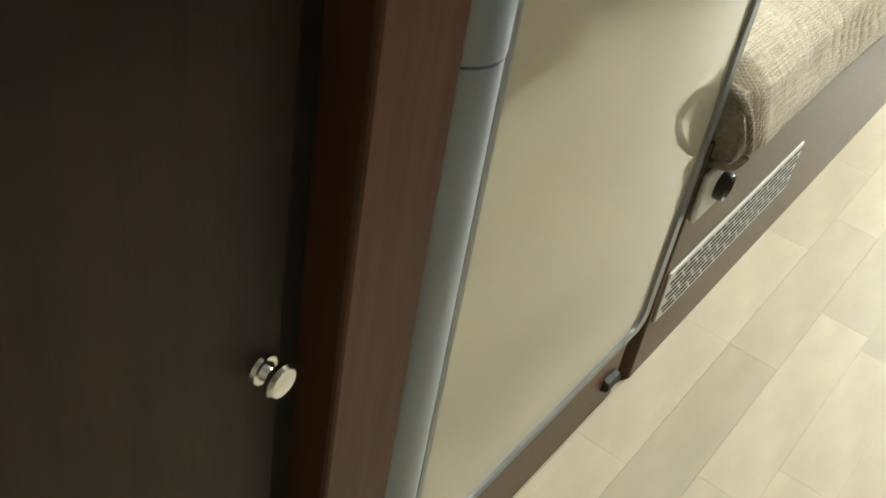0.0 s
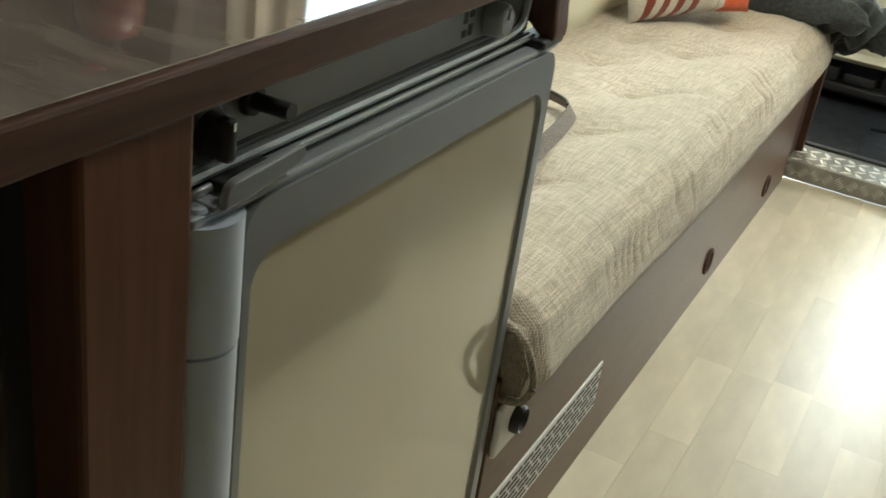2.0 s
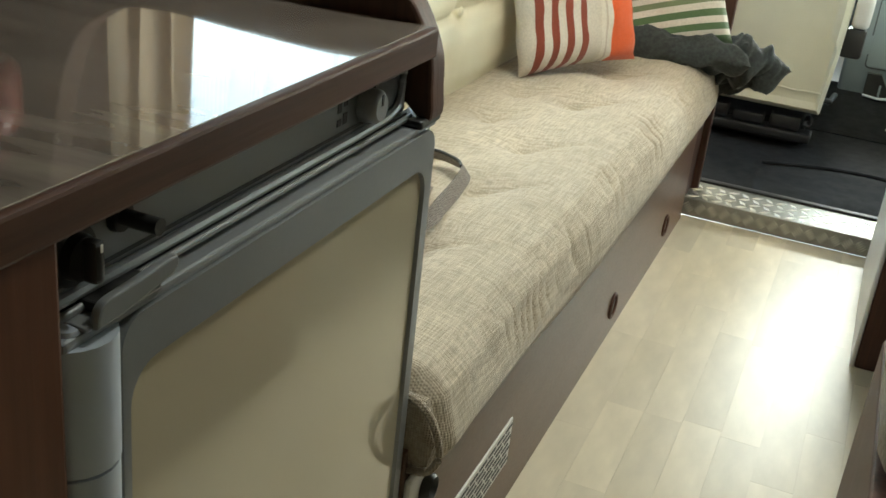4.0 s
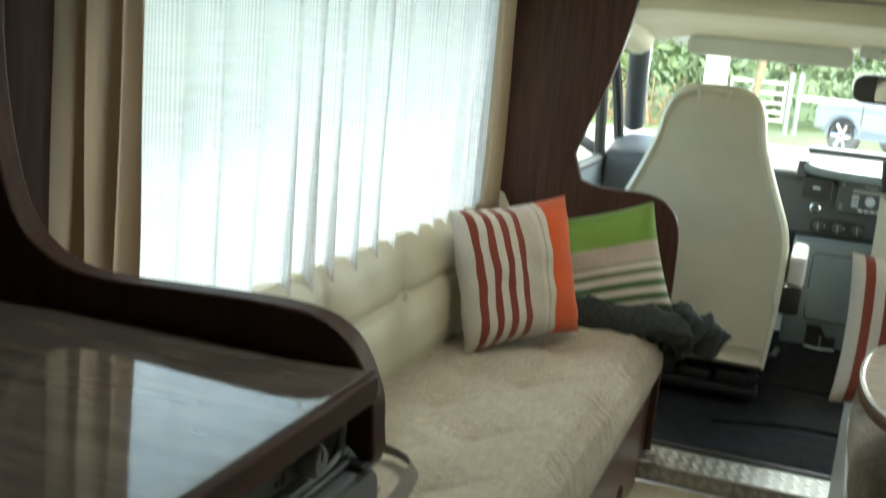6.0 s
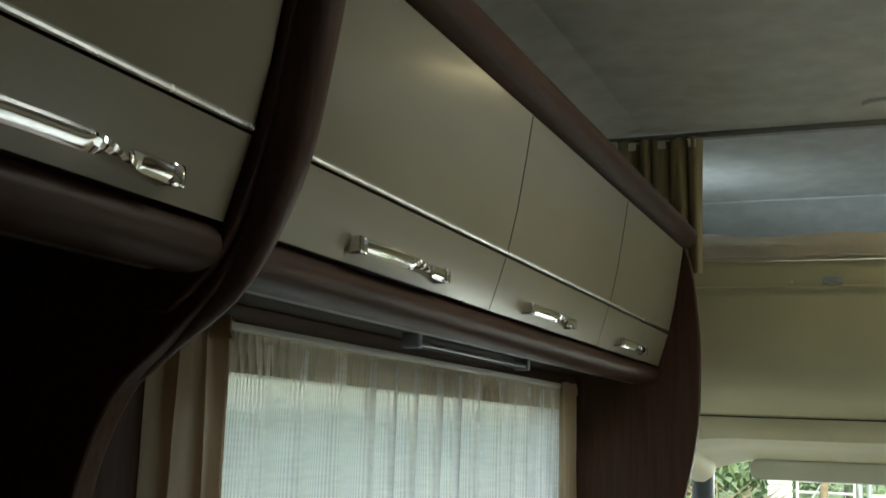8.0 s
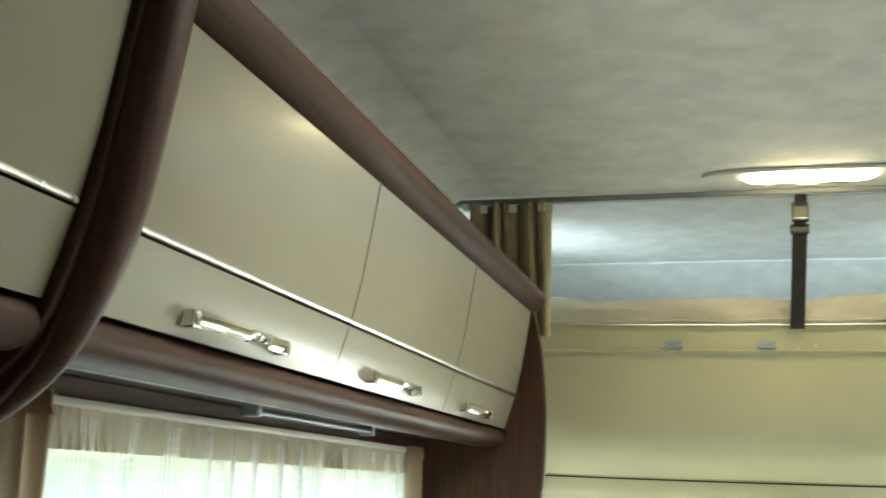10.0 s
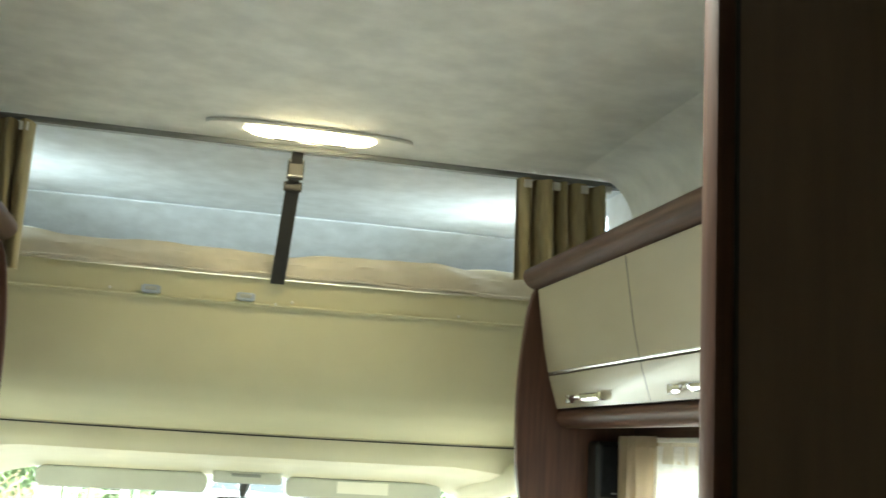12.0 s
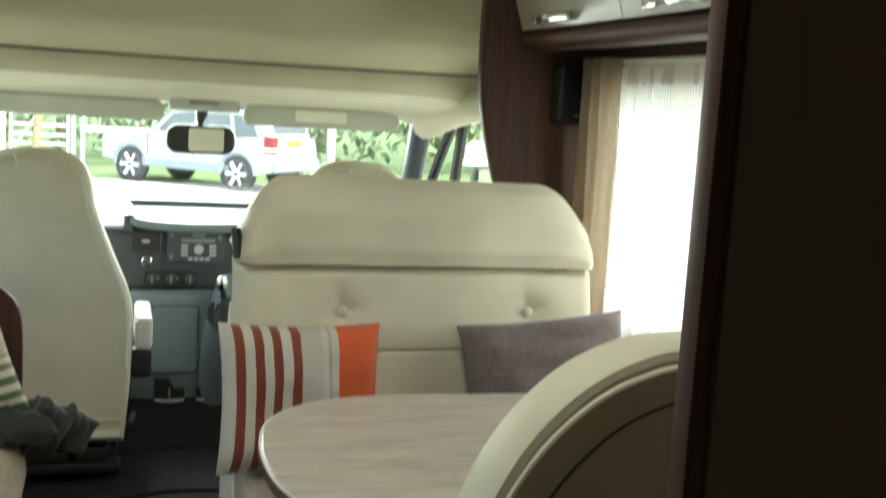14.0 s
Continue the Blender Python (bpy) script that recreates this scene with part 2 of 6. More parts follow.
DRAPE_OLIVE = material("olive-gold berth curtain cloth", (0.38, 0.315, 0.175), 0.8, vary=0.15, scale=16, stretch=(8, 8, 1), bump=0.3, bump_scale=240, sheen=0.2)
NET = sheer("white net", (0.88, 0.87, 0.87), 0.06)
JACKET = woven("charcoal wool", (0.036, 0.043, 0.041), (0.016, 0.019, 0.019), 900.0, (40, 40, 40), bump=0.2)
PLUM = woven("grey-plum velvet", (0.20, 0.155, 0.15), (0.15, 0.115, 0.115), 900.0, (30, 30, 30), bump=0.2)
BAG = woven("brown-grey bag cloth", (0.24, 0.20, 0.17), (0.17, 0.14, 0.12), 800.0, (40, 40, 40))
RED = material("red enamel", (0.22, 0.012, 0.01), 0.35, vary=0.08, coat=0.4)
WHITE = material("white plastic", (0.72, 0.71, 0.68), 0.4, vary=0.03)
PANE = glass("window pane", (0.97, 0.99, 0.98), 0.05)
MIRROR = material("mirror glass", (0.8, 0.82, 0.84), 0.03, metal=1.0, vary=0.02)
LAMP_GLOW = glow("lit lamp diffuser", (1.0, 0.82, 0.52), 2.3)
BEAD = material("bright satin bead", (0.92, 0.91, 0.88), 0.25, metal=0.85, vary=0.02)
PLATE_YELLOW = material("yellow plate", (0.75, 0.5, 0.04), 0.4, vary=0.05)
W_, R_, O_ = (0.72, 0.66, 0.57), (0.27, 0.055, 0.03), (0.80, 0.125, 0.03)
ORANGE_STRIPES = striped("rust and orange stripes", [(0.0, W_), (0.07, R_), (0.125, W_), (0.18, R_), (0.235, W_), (0.29, R_), (0.345, W_), (0.41, R_), (0.465, (0.64, 0.58, 0.49)), (0.60, W_), (0.64, (0.55, 0.48, 0.40)), (0.66, W_), (0.70, O_)])
G1, G2 = (0.22, 0.38, 0.07), (0.10, 0.17, 0.075)
GREEN_STRIPES = striped("green stripes", [(0.0, G2), (0.08, W_), (0.13, G2), (0.19, W_), (0.25, G2), (0.31, W_), (0.37, (0.2, 0.24, 0.13)), (0.42, W_), (0.47, (0.3, 0.32, 0.2)), (0.49, (0.55, 0.46, 0.38)), (0.66, G1)])


# ---- building helpers ----
def thing(name, at, label="", category="", group="", kind=""):
    ob = new(name)
    ob.empty_display_size = 0.05
    ob.location = at
    return tagged(ob, label, category, group, kind)


def smooth(bm, angle=40):
    bm.normal_update()
    for f in bm.faces:
        f.smooth = True
    for e in bm.edges:
        if len(e.link_faces) == 2:
            turn, a, b = e.calc_face_angle(0), e.link_faces[0].calc_area(), e.link_faces[1].calc_area()
            if turn > radians(angle) or (turn > radians(8) and max(a, b) > 8 * min(a, b)):
                e.smooth = False


def part(name, bm, mat, parent=None, label="", angle=40):
    """Links a bmesh, in world coordinates, as one mesh object under its thing or part."""
    smooth(bm, angle)
    me = bpy.data.meshes.new(name)
    bm.to_mesh(me)
    bm.free()
    me.materials.append(mat)
    ob = new(name, me)
    if parent is not None:
        ob.parent = parent
        if parent.type == "EMPTY":
            ob.location = -parent.location
    if label:
        ob["label"] = label
    return ob


def box(x0, x1, y0, y1, z0, z1, bevel=0.0, segments=2, bm=None):
    bm = bm or bmesh.new()
    m = Matrix.Translation(((x0 + x1) / 2, (y0 + y1) / 2, (z0 + z1) / 2)) @ Matrix.Diagonal((abs(x1 - x0), abs(y1 - y0), abs(z1 - z0), 1))
    made = bmesh.ops.create_cube(bm, size=1.0, matrix=m)["verts"]
    if bevel:
        edges = list({e for v in made for e in v.link_edges})
        bmesh.ops.bevel(bm, geom=edges, offset=bevel, segments=segments, profile=0.5, affect="EDGES")
    return bm


def prism(points, axis, a, b, bevel=0.0, bm=None):
    """A flat outline pushed along an axis from a to b. axis x: (y, z) points; y: (x, z); z: (x, y)."""
    bm = bm or bmesh.new()
    put = {"x": lambda p, h: (h, p[0], p[1]), "y": lambda p, h: (p[0], h, p[1]), "z": lambda p, h: (p[0], p[1], h)}[axis]
    lo = [bm.verts.new(put(p, a)) for p in points]
    hi = [bm.verts.new(put(p, b)) for p in points]
    caps = [bm.faces.new(lo), bm.faces.new(hi)]
    n = len(points)
    for i in range(n):
        bm.faces.new((lo[i], lo[(i + 1) % n], hi[(i + 1) % n], hi[i]))
    bmesh.ops.recalc_face_normals(bm, faces=bm.faces[:])
    if bevel:
        edges = [e for f in caps for e in f.edges]
        bmesh.ops.bevel(bm, geom=edges, offset=bevel, segments=2, profile=0.5, affect="EDGES")
    return bm


def curve_points(ctrl, steps=6):
    """A smooth line through a few control points."""
    pts = [Vector((*c, 0)) if len(c) == 2 else Vector(c) for c in ctrl]
    out = []
    for i in range(len(pts) - 1):
        p0, p1, p2, p3 = pts[max(i - 1, 0)], pts[i], pts[i + 1], pts[min(i + 2, len(pts) - 1)]
        for k in range(steps):
            t = k / steps
            out.append(0.5 * (2 * p1 + (p2 - p0) * t + (2 * p0 - 5 * p1 + 4 * p2 - p3) * t * t + (3 * p1 - p0 - 3 * p2 + p3) * t ** 3))
    out.append(pts[-1])
    return [tuple(p)[:len(ctrl[0])] for p in out]


def tube(path, radius, sides=10, bm=None, flat=(1, 1), closed=False):
    """A round bar along a line of points."""
    bm = bm or bmesh.new()
    pts = [Vector(p) for p in path]
    rings = []
    n = len(pts)
    for i, p in enumerate(pts):
        d = (pts[(i + 1) % n] - pts[i - 1]) if closed else (pts[min(i + 1, n - 1)] - pts[max(i - 1, 0)])
        d.normalize()
        side = d.cross(Vector((0, 0, 1)))
        if side.length < 0.1:
            side = d.cross(Vector((1, 0, 0)))
        side.normalize()
        up = side.cross(d)
        r = radius(i / (n - 1)) if callable(radius) else radius
        rings.append([bm.verts.new(p + (side * math.cos(2 * math.pi * k / sides) * flat[0] + up * math.sin(2 * math.pi * k / sides) * flat[1]) * r) for k in range(sides)])
    for i in range(n if closed else n - 1):
        a, b = rings[i], rings[(i + 1) % n]
        for k in range(sides):
            bm.faces.new((a[k], a[(k + 1) % sides], b[(k + 1) % sides], b[k]))
    if not closed:
        bm.faces.new(rings[0][::-1]), bm.faces.new(rings[-1])
    bmesh.ops.recalc_face_normals(bm, faces=bm.faces[:])
    return bm


def lathe(profile, m=Matrix(), sides=20, bm=None):
    """(radius, height) points turned round the z axis, then placed by m."""
    bm = bm or bmesh.new()
    rings = []
    for r, h in profile:
        if r < 1e-5:
            rings.append([bm.verts.new(m @ Vector((0, 0, h)))])
        else:
            rings.append([bm.verts.new(m @ Vector((r * math.cos(2 * math.pi * k / sides), r * math.sin(2 * math.pi * k / sides), h))) for k in range(sides)])
    for a, b in zip(rings, rings[1:]):
        for k in range(sides):
            q = [a[k % len(a)], a[(k + 1) % len(a)], b[(k + 1) % len(b)], b[k % len(b)]]
            q = list(dict.fromkeys(q))
            if len(q) > 2:
                bm.faces.new(q)
    for ring in (rings[0], rings[-1]):
        if len(ring) > 2:
            bm.faces.new(ring)
    bmesh.ops.recalc_face_normals(bm, faces=bm.faces[:])
    return bm


def sheet(f, nu, nv, thick=0.0, bm=None):
    """A grid f(u, v), u and v from 0 to 1; with a thickness it is a closed slab."""
    bm = bm or bmesh.new()
    g = [[bm.verts.new(f(i / nu, j / nv)) for j in range(nv + 1)] for i in range(nu + 1)]
    faces = [bm.faces.new((g[i][j], g[i + 1][j], g[i + 1][j + 1], g[i][j + 1])) for i in range(nu) for j in range(nv)]
    if thick:
        bm.normal_update()
        bmesh.ops.solidify(bm, geom=faces, thickness=thick)
    return bm


def cushion(m, w, h, d, nu=22, nv=22, crease=0.006, seed=0, pinch=0.55):
    """A stuffed pillow, w by h, d thick, with drawn-out corners and a few soft creases. Its x runs 'across' 0..1."""
    bm = bmesh.new()
    lay = bm.verts.layers.float.new("across")
    front, back = [], []
    for s, rows in ((1, front), (-1, back)):
        for i in range(nu + 1):
            row = []
            for j in range(nv + 1):
                u, v = 2 * i / nu - 1, 2 * j / nv - 1
                edge = abs(u) == 1 or abs(v) == 1
                if s == -1 and edge:
                    row.append(front[i][j])
                    continue
                bulge = max(0, (1 - u ** 4) * (1 - v ** 4)) ** pinch
                x = u * w / 2 * (1 - 0.06 * (1 - v * v))
                z = v * h / 2 * (1 - 0.06 * (1 - u * u))
                wob = noise.noise(Vector((u * 2.3 + seed, v * 2.3, s * 3.1))) * crease * 2.2 + noise.noise(Vector((u * 7 + seed, v * 5, s))) * crease * 0.7
                vert = bm.verts.new(m @ Vector((x, -s * (d / 2 * bulge + wob * min(1, bulge * 2)), z)))
                vert[lay] = (u + 1) / 2
                row.append(vert)
            rows.append(row)
    for rows, flip in ((front, False), (back, True)):
        for i in range(nu):
            for j in range(nv):
                q = (rows[i][j], rows[i + 1][j], rows[i + 1][j + 1], rows[i][j + 1])
                bm.faces.new(q[::-1] if flip else q)
    return bm


def seam_tube(points, r=0.004):
    return tube(points, r, 6)


def pleats(x, y0, y1, z0, z1, depth, folds, seed=0, axis="y", lean=0.0, gather=0.35, nu=120, nv=14, loop=0.25, uneven=1.0):
    """A hanging cloth with uneven folds. It hangs along y (or x) at the place x (or y)."""
    ph = [random.Random(seed + k).uniform(0, 6.28) for k in range(6)]

    def f(u, v):
        run = y0 + (y1 - y0) * u
        z = z0 + (z1 - z0) * v
        a = folds * 6.283 * (u + uneven * 0.018 * math.sin(5 * u * 6.283 + ph[0] + 0.3 * v) + uneven * 0.03 * math.sin(2 * u * 6.283 + ph[1]))
        amp = depth * (0.78 + 0.22 * math.sin(u * 9 + ph[2])) * (1 - gather * v + 0.15 * math.sin(v * 5 + u * 8 + ph[3]))
        off = amp * math.sin(a + 0.5 * math.sin(v * 3 + ph[4])) + lean * (1 - v)
        run += loop * amp * math.cos(a)
        return (x + off, run, z) if axis == "y" else (run, x + off, z)
    return sheet(f, nu, nv)

# ---- large structure ----
WALL_X, CEIL_Z, END_Y = 1.06, 2.235, 1.335


def structure(name, bm, mat, label, category):
    return tagged(part(name, bm, mat, None, label), "", category, "", "structure")


def wall_with_hole(name, x0, x1, y0, y1, z0, z1, hole, mat, label):
    a0, a1, b0, b1 = hole
    bm = box(x0, x1, y0, a0, z0, z1)
    box(x0, x1, a1, y1, z0, z1, bm=bm)
    box(x0, x1, a0, a1, z0, b0, bm=bm)
    box(x0, x1, a0, a1, b1, z1, bm=bm)
    return structure(name, bm, mat, label, "wall")


wall_with_hole("wall_left", -WALL_X - 0.04, -WALL_X, -1.2, 3.5, 0.0, CEIL_Z, (1.55, 3.20, 0.76, 1.40), WOOD, "dark walnut side wall with a wide window")
# Unseen closing wall, kept cream to bounce light onto the wardrobe.
structure("wall_right_rear", box(WALL_X, WALL_X + 0.04, -1.2, 1.0, 0.0, CEIL_Z), HEADLINER, "unseen plain side wall, cream to bounce light", "wall")
wall_with_hole("wall_right", WALL_X, WALL_X + 0.04, 1.0, 3.5, 0.0, CEIL_Z, (2.2, 3.30, 0.76, 1.38), WOOD, "dark walnut side wall with a curtained window")
# Out of view as well; the cream colour reflects light forward.
structure("wall_rear", box(-1.1, 1.1, -1.24, -1.2, 0, CEIL_Z), HEADLINER, "unseen plain rear wall, cream to bounce light", "wall")
structure("floor", box(-1.06, 1.06, -1.2, 3.352, -0.04, -0.003), JOINT, "pale oak-effect vinyl strip floor", "floor")
# The gap left in the ceiling is assumed, for the added overhead lamp.
bm = box(-1.1, 1.1, -1.24, 1.66, CEIL_Z, CEIL_Z + 0.04)
box(-1.1, 1.1, 2.04, 4.55, CEIL_Z, CEIL_Z + 0.04, bm=bm)
box(-1.1, -0.19, 1.66, 2.04, CEIL_Z, CEIL_Z + 0.04, bm=bm)
box(0.19, 1.1, 1.66, 2.04, CEIL_Z, CEIL_Z + 0.04, bm=bm)
structure("ceiling", bm, CEILING, "mottled pale grey cloth ceiling", "ceiling")
bm = prism([(4.55, CEIL_Z), (5.35, 1.93), (5.37, 1.95), (4.55, CEIL_Z + 0.04)], "x", -1.1, 1.1)
structure("berth_front_wall", bm, BERTH_LINING, "pale sloping lining over the berth, tinted for blue daylight", "wall")
for s, n in ((-1, "wall_berth_left"), (1, "wall_berth_right")):
    wall_with_hole(n, min(s * 1.06, s * 1.1), max(s * 1.06, s * 1.1), 3.5, 5.4, 1.3, CEIL_Z, (3.76, 4.20, 1.99, 2.17), BERTH_LINING, "pale lining beside the berth")
structure("berth_seam", tube([(-1.05, 4.53, 2.217), (1.05, 4.53, 2.217)], 0.004, 6), BERTH_LINING, "thin joint bead across the berth lining", "trim")
for s, n in ((-1, "coving_left"), (1, "coving_right")):
    pts = [(s * a, b) for a, b in curve_points([(1.052, 1.952), (1.045, 2.06), (1.02, 2.15), (0.96, 2.21), (0.86, 2.231)], 4) + [(1.058, 2.231), (1.058, 1.952)]]
    structure(n, prism(pts, "y", -1.19 if s < 0 else 1.46, 3.5), CEILING, "pale grey cloth coving between wall and ceiling", "ceiling")
structure("wall_berth_ceiling", box(-1.06, 1.06, 3.64, 4.57, CEIL_Z - 0.012, CEIL_Z - 0.002), BERTH_LINING, "pale lining over the berth, tinted for blue daylight", "ceiling")


# partitions between the living space and the cab
def partition(s, name, low):
    edge = curve_points([(0.742, 1.885), (0.712, 1.80), (0.692, 1.62), (0.690, 1.45), (0.702, 1.30), (0.745, 1.12), (0.80, 0.965), (0.826, 0.885)], 5)
    if low:
        edge += curve_points([(0.80, 0.815), (0.74, 0.802), (0.60, 0.798), (0.535, 0.765), (0.508, 0.70), (0.505, 0.55)], 5) + [(0.505, 0.0), (1.06, 0.0), (1.06, 1.885)]
    else:
        edge += [(0.84, 0.5), (0.85, 0.0), (1.06, 0.0), (1.06, 1.885)]
    pts = [(s * (x - 0.008), z) for x, z in edge]
    return structure(name, prism(pts, "y", 3.44, 3.47, 0.004), WOOD, "dark walnut partition panel with a curved edge", "partition")


partition(-1, "partition_left", True)
partition(1, "partition_right", False)

# cab shell
CABZ = 0.05
structure("cab_floor", box(-1.0, 1.0, 3.52, 5.2, 0.0, CABZ), RUBBER, "black rubber cab floor mat", "floor")


def header(u, v):
    line = [(3.852, 1.885), (3.858, 1.80), (3.862, 1.79), (3.868, 1.70), (3.876, 1.61), (3.898, 1.545), (3.945, 1.498), (4.02, 1.468), (4.15, 1.440), (4.30, 1.418)]
    k = v * (len(line) - 1)
    i = min(int(k), len(line) - 2)
    a, b = line[i], line[i + 1]
    f = k - i
    bow = 0.02 * (1 - (2 * u - 1) ** 2)
    return (-1.06 + 2.12 * u, a[0] + (b[0] - a[0]) * f + bow, a[1] + (b[1] - a[1]) * f - bow * 0.35)


berth = thing("overcab_bulkhead", (0, 3.9, 1.4), "cream lined front panel of the over-cab berth, curving in below", "panel")
part("lining", sheet(header, 24, 28, -0.02), CREAM_PANEL, berth)
part("piping", seam_tube([(-1.05 + 2.1 * k / 20, 3.848 + 0.02 * (1 - (k / 10 - 1) ** 2), 1.797) for k in range(21)], 0.0055), CREAM_PANEL, berth)
part("piping", seam_tube([(-1.05 + 2.1 * k / 20, 3.842 + 0.02 * (1 - (k / 10 - 1) ** 2), 1.884) for k in range(21)], 0.005), SHEET, berth)
part("edge_trim", seam_tube([(-1.05 + 2.1 * k / 20, 4.29 + 0.02 * (1 - (k / 10 - 1) ** 2), 1.411 - 0.007 * (1 - (k / 10 - 1) ** 2)) for k in range(21)], 0.003), BLACK, berth)
for x in (-0.352, -0.071):
    c = part("catch", prism([(x - 0.028 + 0.004 * a, 1.816 + b) for a, b in ((0, -0.008), (2, -0.012), (12, -0.012), (14, -0.008), (14, 0.008), (12, 0.012), (2, 0.012), (0, 0.008))], "y", 3.846, 3.875, 0.002), SILVER_LIGHT, berth, "pale grey recessed catch")
    part("slot", box(x - 0.017, x + 0.017, 3.843, 3.8465, 1.811, 1.822, 0.002), GREY_CLOTH, c)
for x, z in ((-0.47, 1.81), (0.02, 1.80), (0.07, 1.81), (0.60, 1.81)):
    part("stud", lathe([(0, 0), (0.005, 0), (0.004, 0.004), (0, 0.005)], pose(x, 3.852, z, 90), 8), WHITE, berth)


def bed(u, v):
    x = -1.05 + 2.1 * u
    w = 0.008 * math.sin(9 * u + 1) + 0.010 * math.sin(21 * u) * (1 - u) + 0.006 * noise.noise(Vector((u * 22, 0, 3)))
    line = [(3.885, 1.885), (3.845, 1.89), (3.838, 1.93), (3.855, 1.962), (3.93, 1.972), (5.2, 1.965)]
    k = v * (len(line) - 1)
    i = min(int(k), len(line) - 2)
    a, b = line[i], line[i + 1]
    f = k - i
    y, z = a[0] + (b[0] - a[0]) * f, a[1] + (b[1] - a[1]) * f
    fold = 0.006 * noise.noise(Vector((u * 30 + v * 16, v * 5, 0))) + 0.004 * math.sin(u * 46 + v * 9)
    return (x, y - fold, z + w * min(1, v * 1.6) + fold * 0.6)


mat_ = part("mattress", sheet(bed, 110, 20, 0.02), SHEET, None)
part("hem", tube([(-1.04 + 2.08 * k / 60, 3.842 + 0.004 * math.sin(k * 1.3), 1.889 + 0.003 * math.sin(k * 0.7)) for k in range(61)], 0.004, 6), SHEET, mat_)
tagged(mat_, "cream sheeted mattress on the over-cab berth", "mattress")

# cab header with visors
def cab_lining(u, v):
    line = [(4.30, 1.418), (4.305, 1.37), (4.32, 1.335), (4.42, 1.315), (4.58, 1.30), (4.72, 1.275), (4.82, 1.25)]
    k = v * (len(line) - 1)
    i = min(int(k), len(line) - 2)
    a, b = line[i], line[i + 1]
    f = k - i
    x = -1.0 + 2.0 * u
    drop = 0.16 * max(0, abs(x) - 0.72) ** 1.4 / 0.17
    bow = 0.02 * (1 - x * x / 1.124) * (1 - v)
    return (x, a[0] + (b[0] - a[0]) * f + bow, a[1] + (b[1] - a[1]) * f - drop * v * 0.6 - bow * 0.35)


structure("cab_header", sheet(cab_lining, 30, 18, -0.015), HEADLINER, "cream lining over the windscreen", "lining")
for s in (-1, 1):
    pts = curve_points([(s * 1.02, 3.52, 1.36), (s * 0.99, 4.0, 1.33), (s * 0.95, 4.45, 1.29), (s * 0.90, 4.75, 1.22)], 5)
    structure("cab_side_lining_" + ("right" if s > 0 else "left"), tube(pts, 0.06, 10), HEADLINER, "cream padded lining above the cab door", "lining")
    y0 = 3.5
    bm = prism([(3.5, 1.33), (3.60, 1.33), (3.66, 0.80), (3.62, 0.05), (3.5, 0.05)], "x", s * 0.98, s * 1.04)
    structure("door_pillar_" + ("right" if s > 0 else "left"), bm, HEADLINER, "cream cab door pillar", "pillar")
    bm = prism([(3.62, 0.05), (3.66, 0.74), (4.95, 0.74), (5.15, 0.70), (5.15, 0.05)], "x", s * 0.99, s * 1.05, 0.01)
    structure("cab_door_" + ("right" if s > 0 else "left"), bm, DASH, "blue-grey lower cab door", "door")
    bm = tube(curve_points([(s * 0.90, 4.80, 1.27), (s * 0.93, 4.98, 1.08), (s * 0.96, 5.2, 0.86)], 5), 0.045, 10)
    structure("windscreen_pillar_" + ("right" if s > 0 else "left"), bm, DASH_DARK, "dark grey windscreen pillar", "pillar")
    bm = tube([(s * 1.0, 4.55, 1.30), (s * 1.0, 4.72, 0.74)], 0.022, 8)
    tube(curve_points([(s * 1.0, 3.66, 1.30), (s * 1.0, 4.2, 1.30), (s * 1.0, 4.6, 1.27), (s * 1.0, 4.9, 1.05), (s * 1.0, 5.1, 0.80)], 5), 0.022, 8, bm=bm)
    tube([(s * 1.0, 3.66, 0.745), (s * 1.0, 5.1, 0.745)], 0.02, 8, bm=bm)
    structure("cab_window_frame_" + ("right" if s > 0 else "left"), bm, BLACK, "black frame of the cab side window", "window frame")
    g = structure("cab_window_" + ("right" if s > 0 else "left"), prism([(3.66, 0.75), (3.66, 1.30), (4.45, 1.29), (4.9, 1.05), (5.1, 0.78)], "x", s * 1.0, s * 1.004), PANE, "cab side window glass", "window")
    g.visible_shadow = False
ws = structure("windscreen", sheet(lambda u, v: ((-0.90 + 1.8 * u) * (1 + 0.06 * v), 4.82 + 0.5 * v + 0.06 * (1 - (2 * u - 1) ** 2), 1.26 - 0.44 * v), 12, 4, 0.005), PANE, "clear windscreen glass", "windscreen")
ws.visible_shadow = False

# the aluminium step into the cab
step = thing("cab_step", (-0.25, 3.4, 0), "worn aluminium tread plate step up to the cab", "step")
part("plate", box(-1.0, 1.0, 3.352, 3.52, 0.0, 0.054, 0.003), ALU, step)
part("edge_strip", box(-1.0, 1.0, 3.512, 3.535, 0.05, 0.062, 0.004), BLACK, step, "black rubber edge strip")


def lozenge(bm, m, length, width, high):
    """One raised tread mark, pointed at both ends with a flat top."""
    low = [bm.verts.new(m @ Vector(p)) for p in ((-length, 0, 0), (0, -width, 0), (length, 0, 0), (0, width, 0))]
    top = [bm.verts.new(m @ Vector(p)) for p in ((-length * 0.72, 0, high), (0, -width * 0.62, high), (length * 0.72, 0, high), (0, width * 0.62, high))]
    for k in range(4):
        bm.faces.new((low[k], low[(k + 1) % 4], top[(k + 1) % 4], top[k]))
    bm.faces.new(top)


bm = bmesh.new()
for i in range(17):
    for j in range(5):
        if 3.37 + j * 0.034 < 3.505:
            lozenge(bm, pose(-0.53 + i * 0.034, 3.372 + j * 0.034, 0.054, 0, 0, 30 if (i + j) % 2 else -52), 0.0185, 0.0075, 0.002)
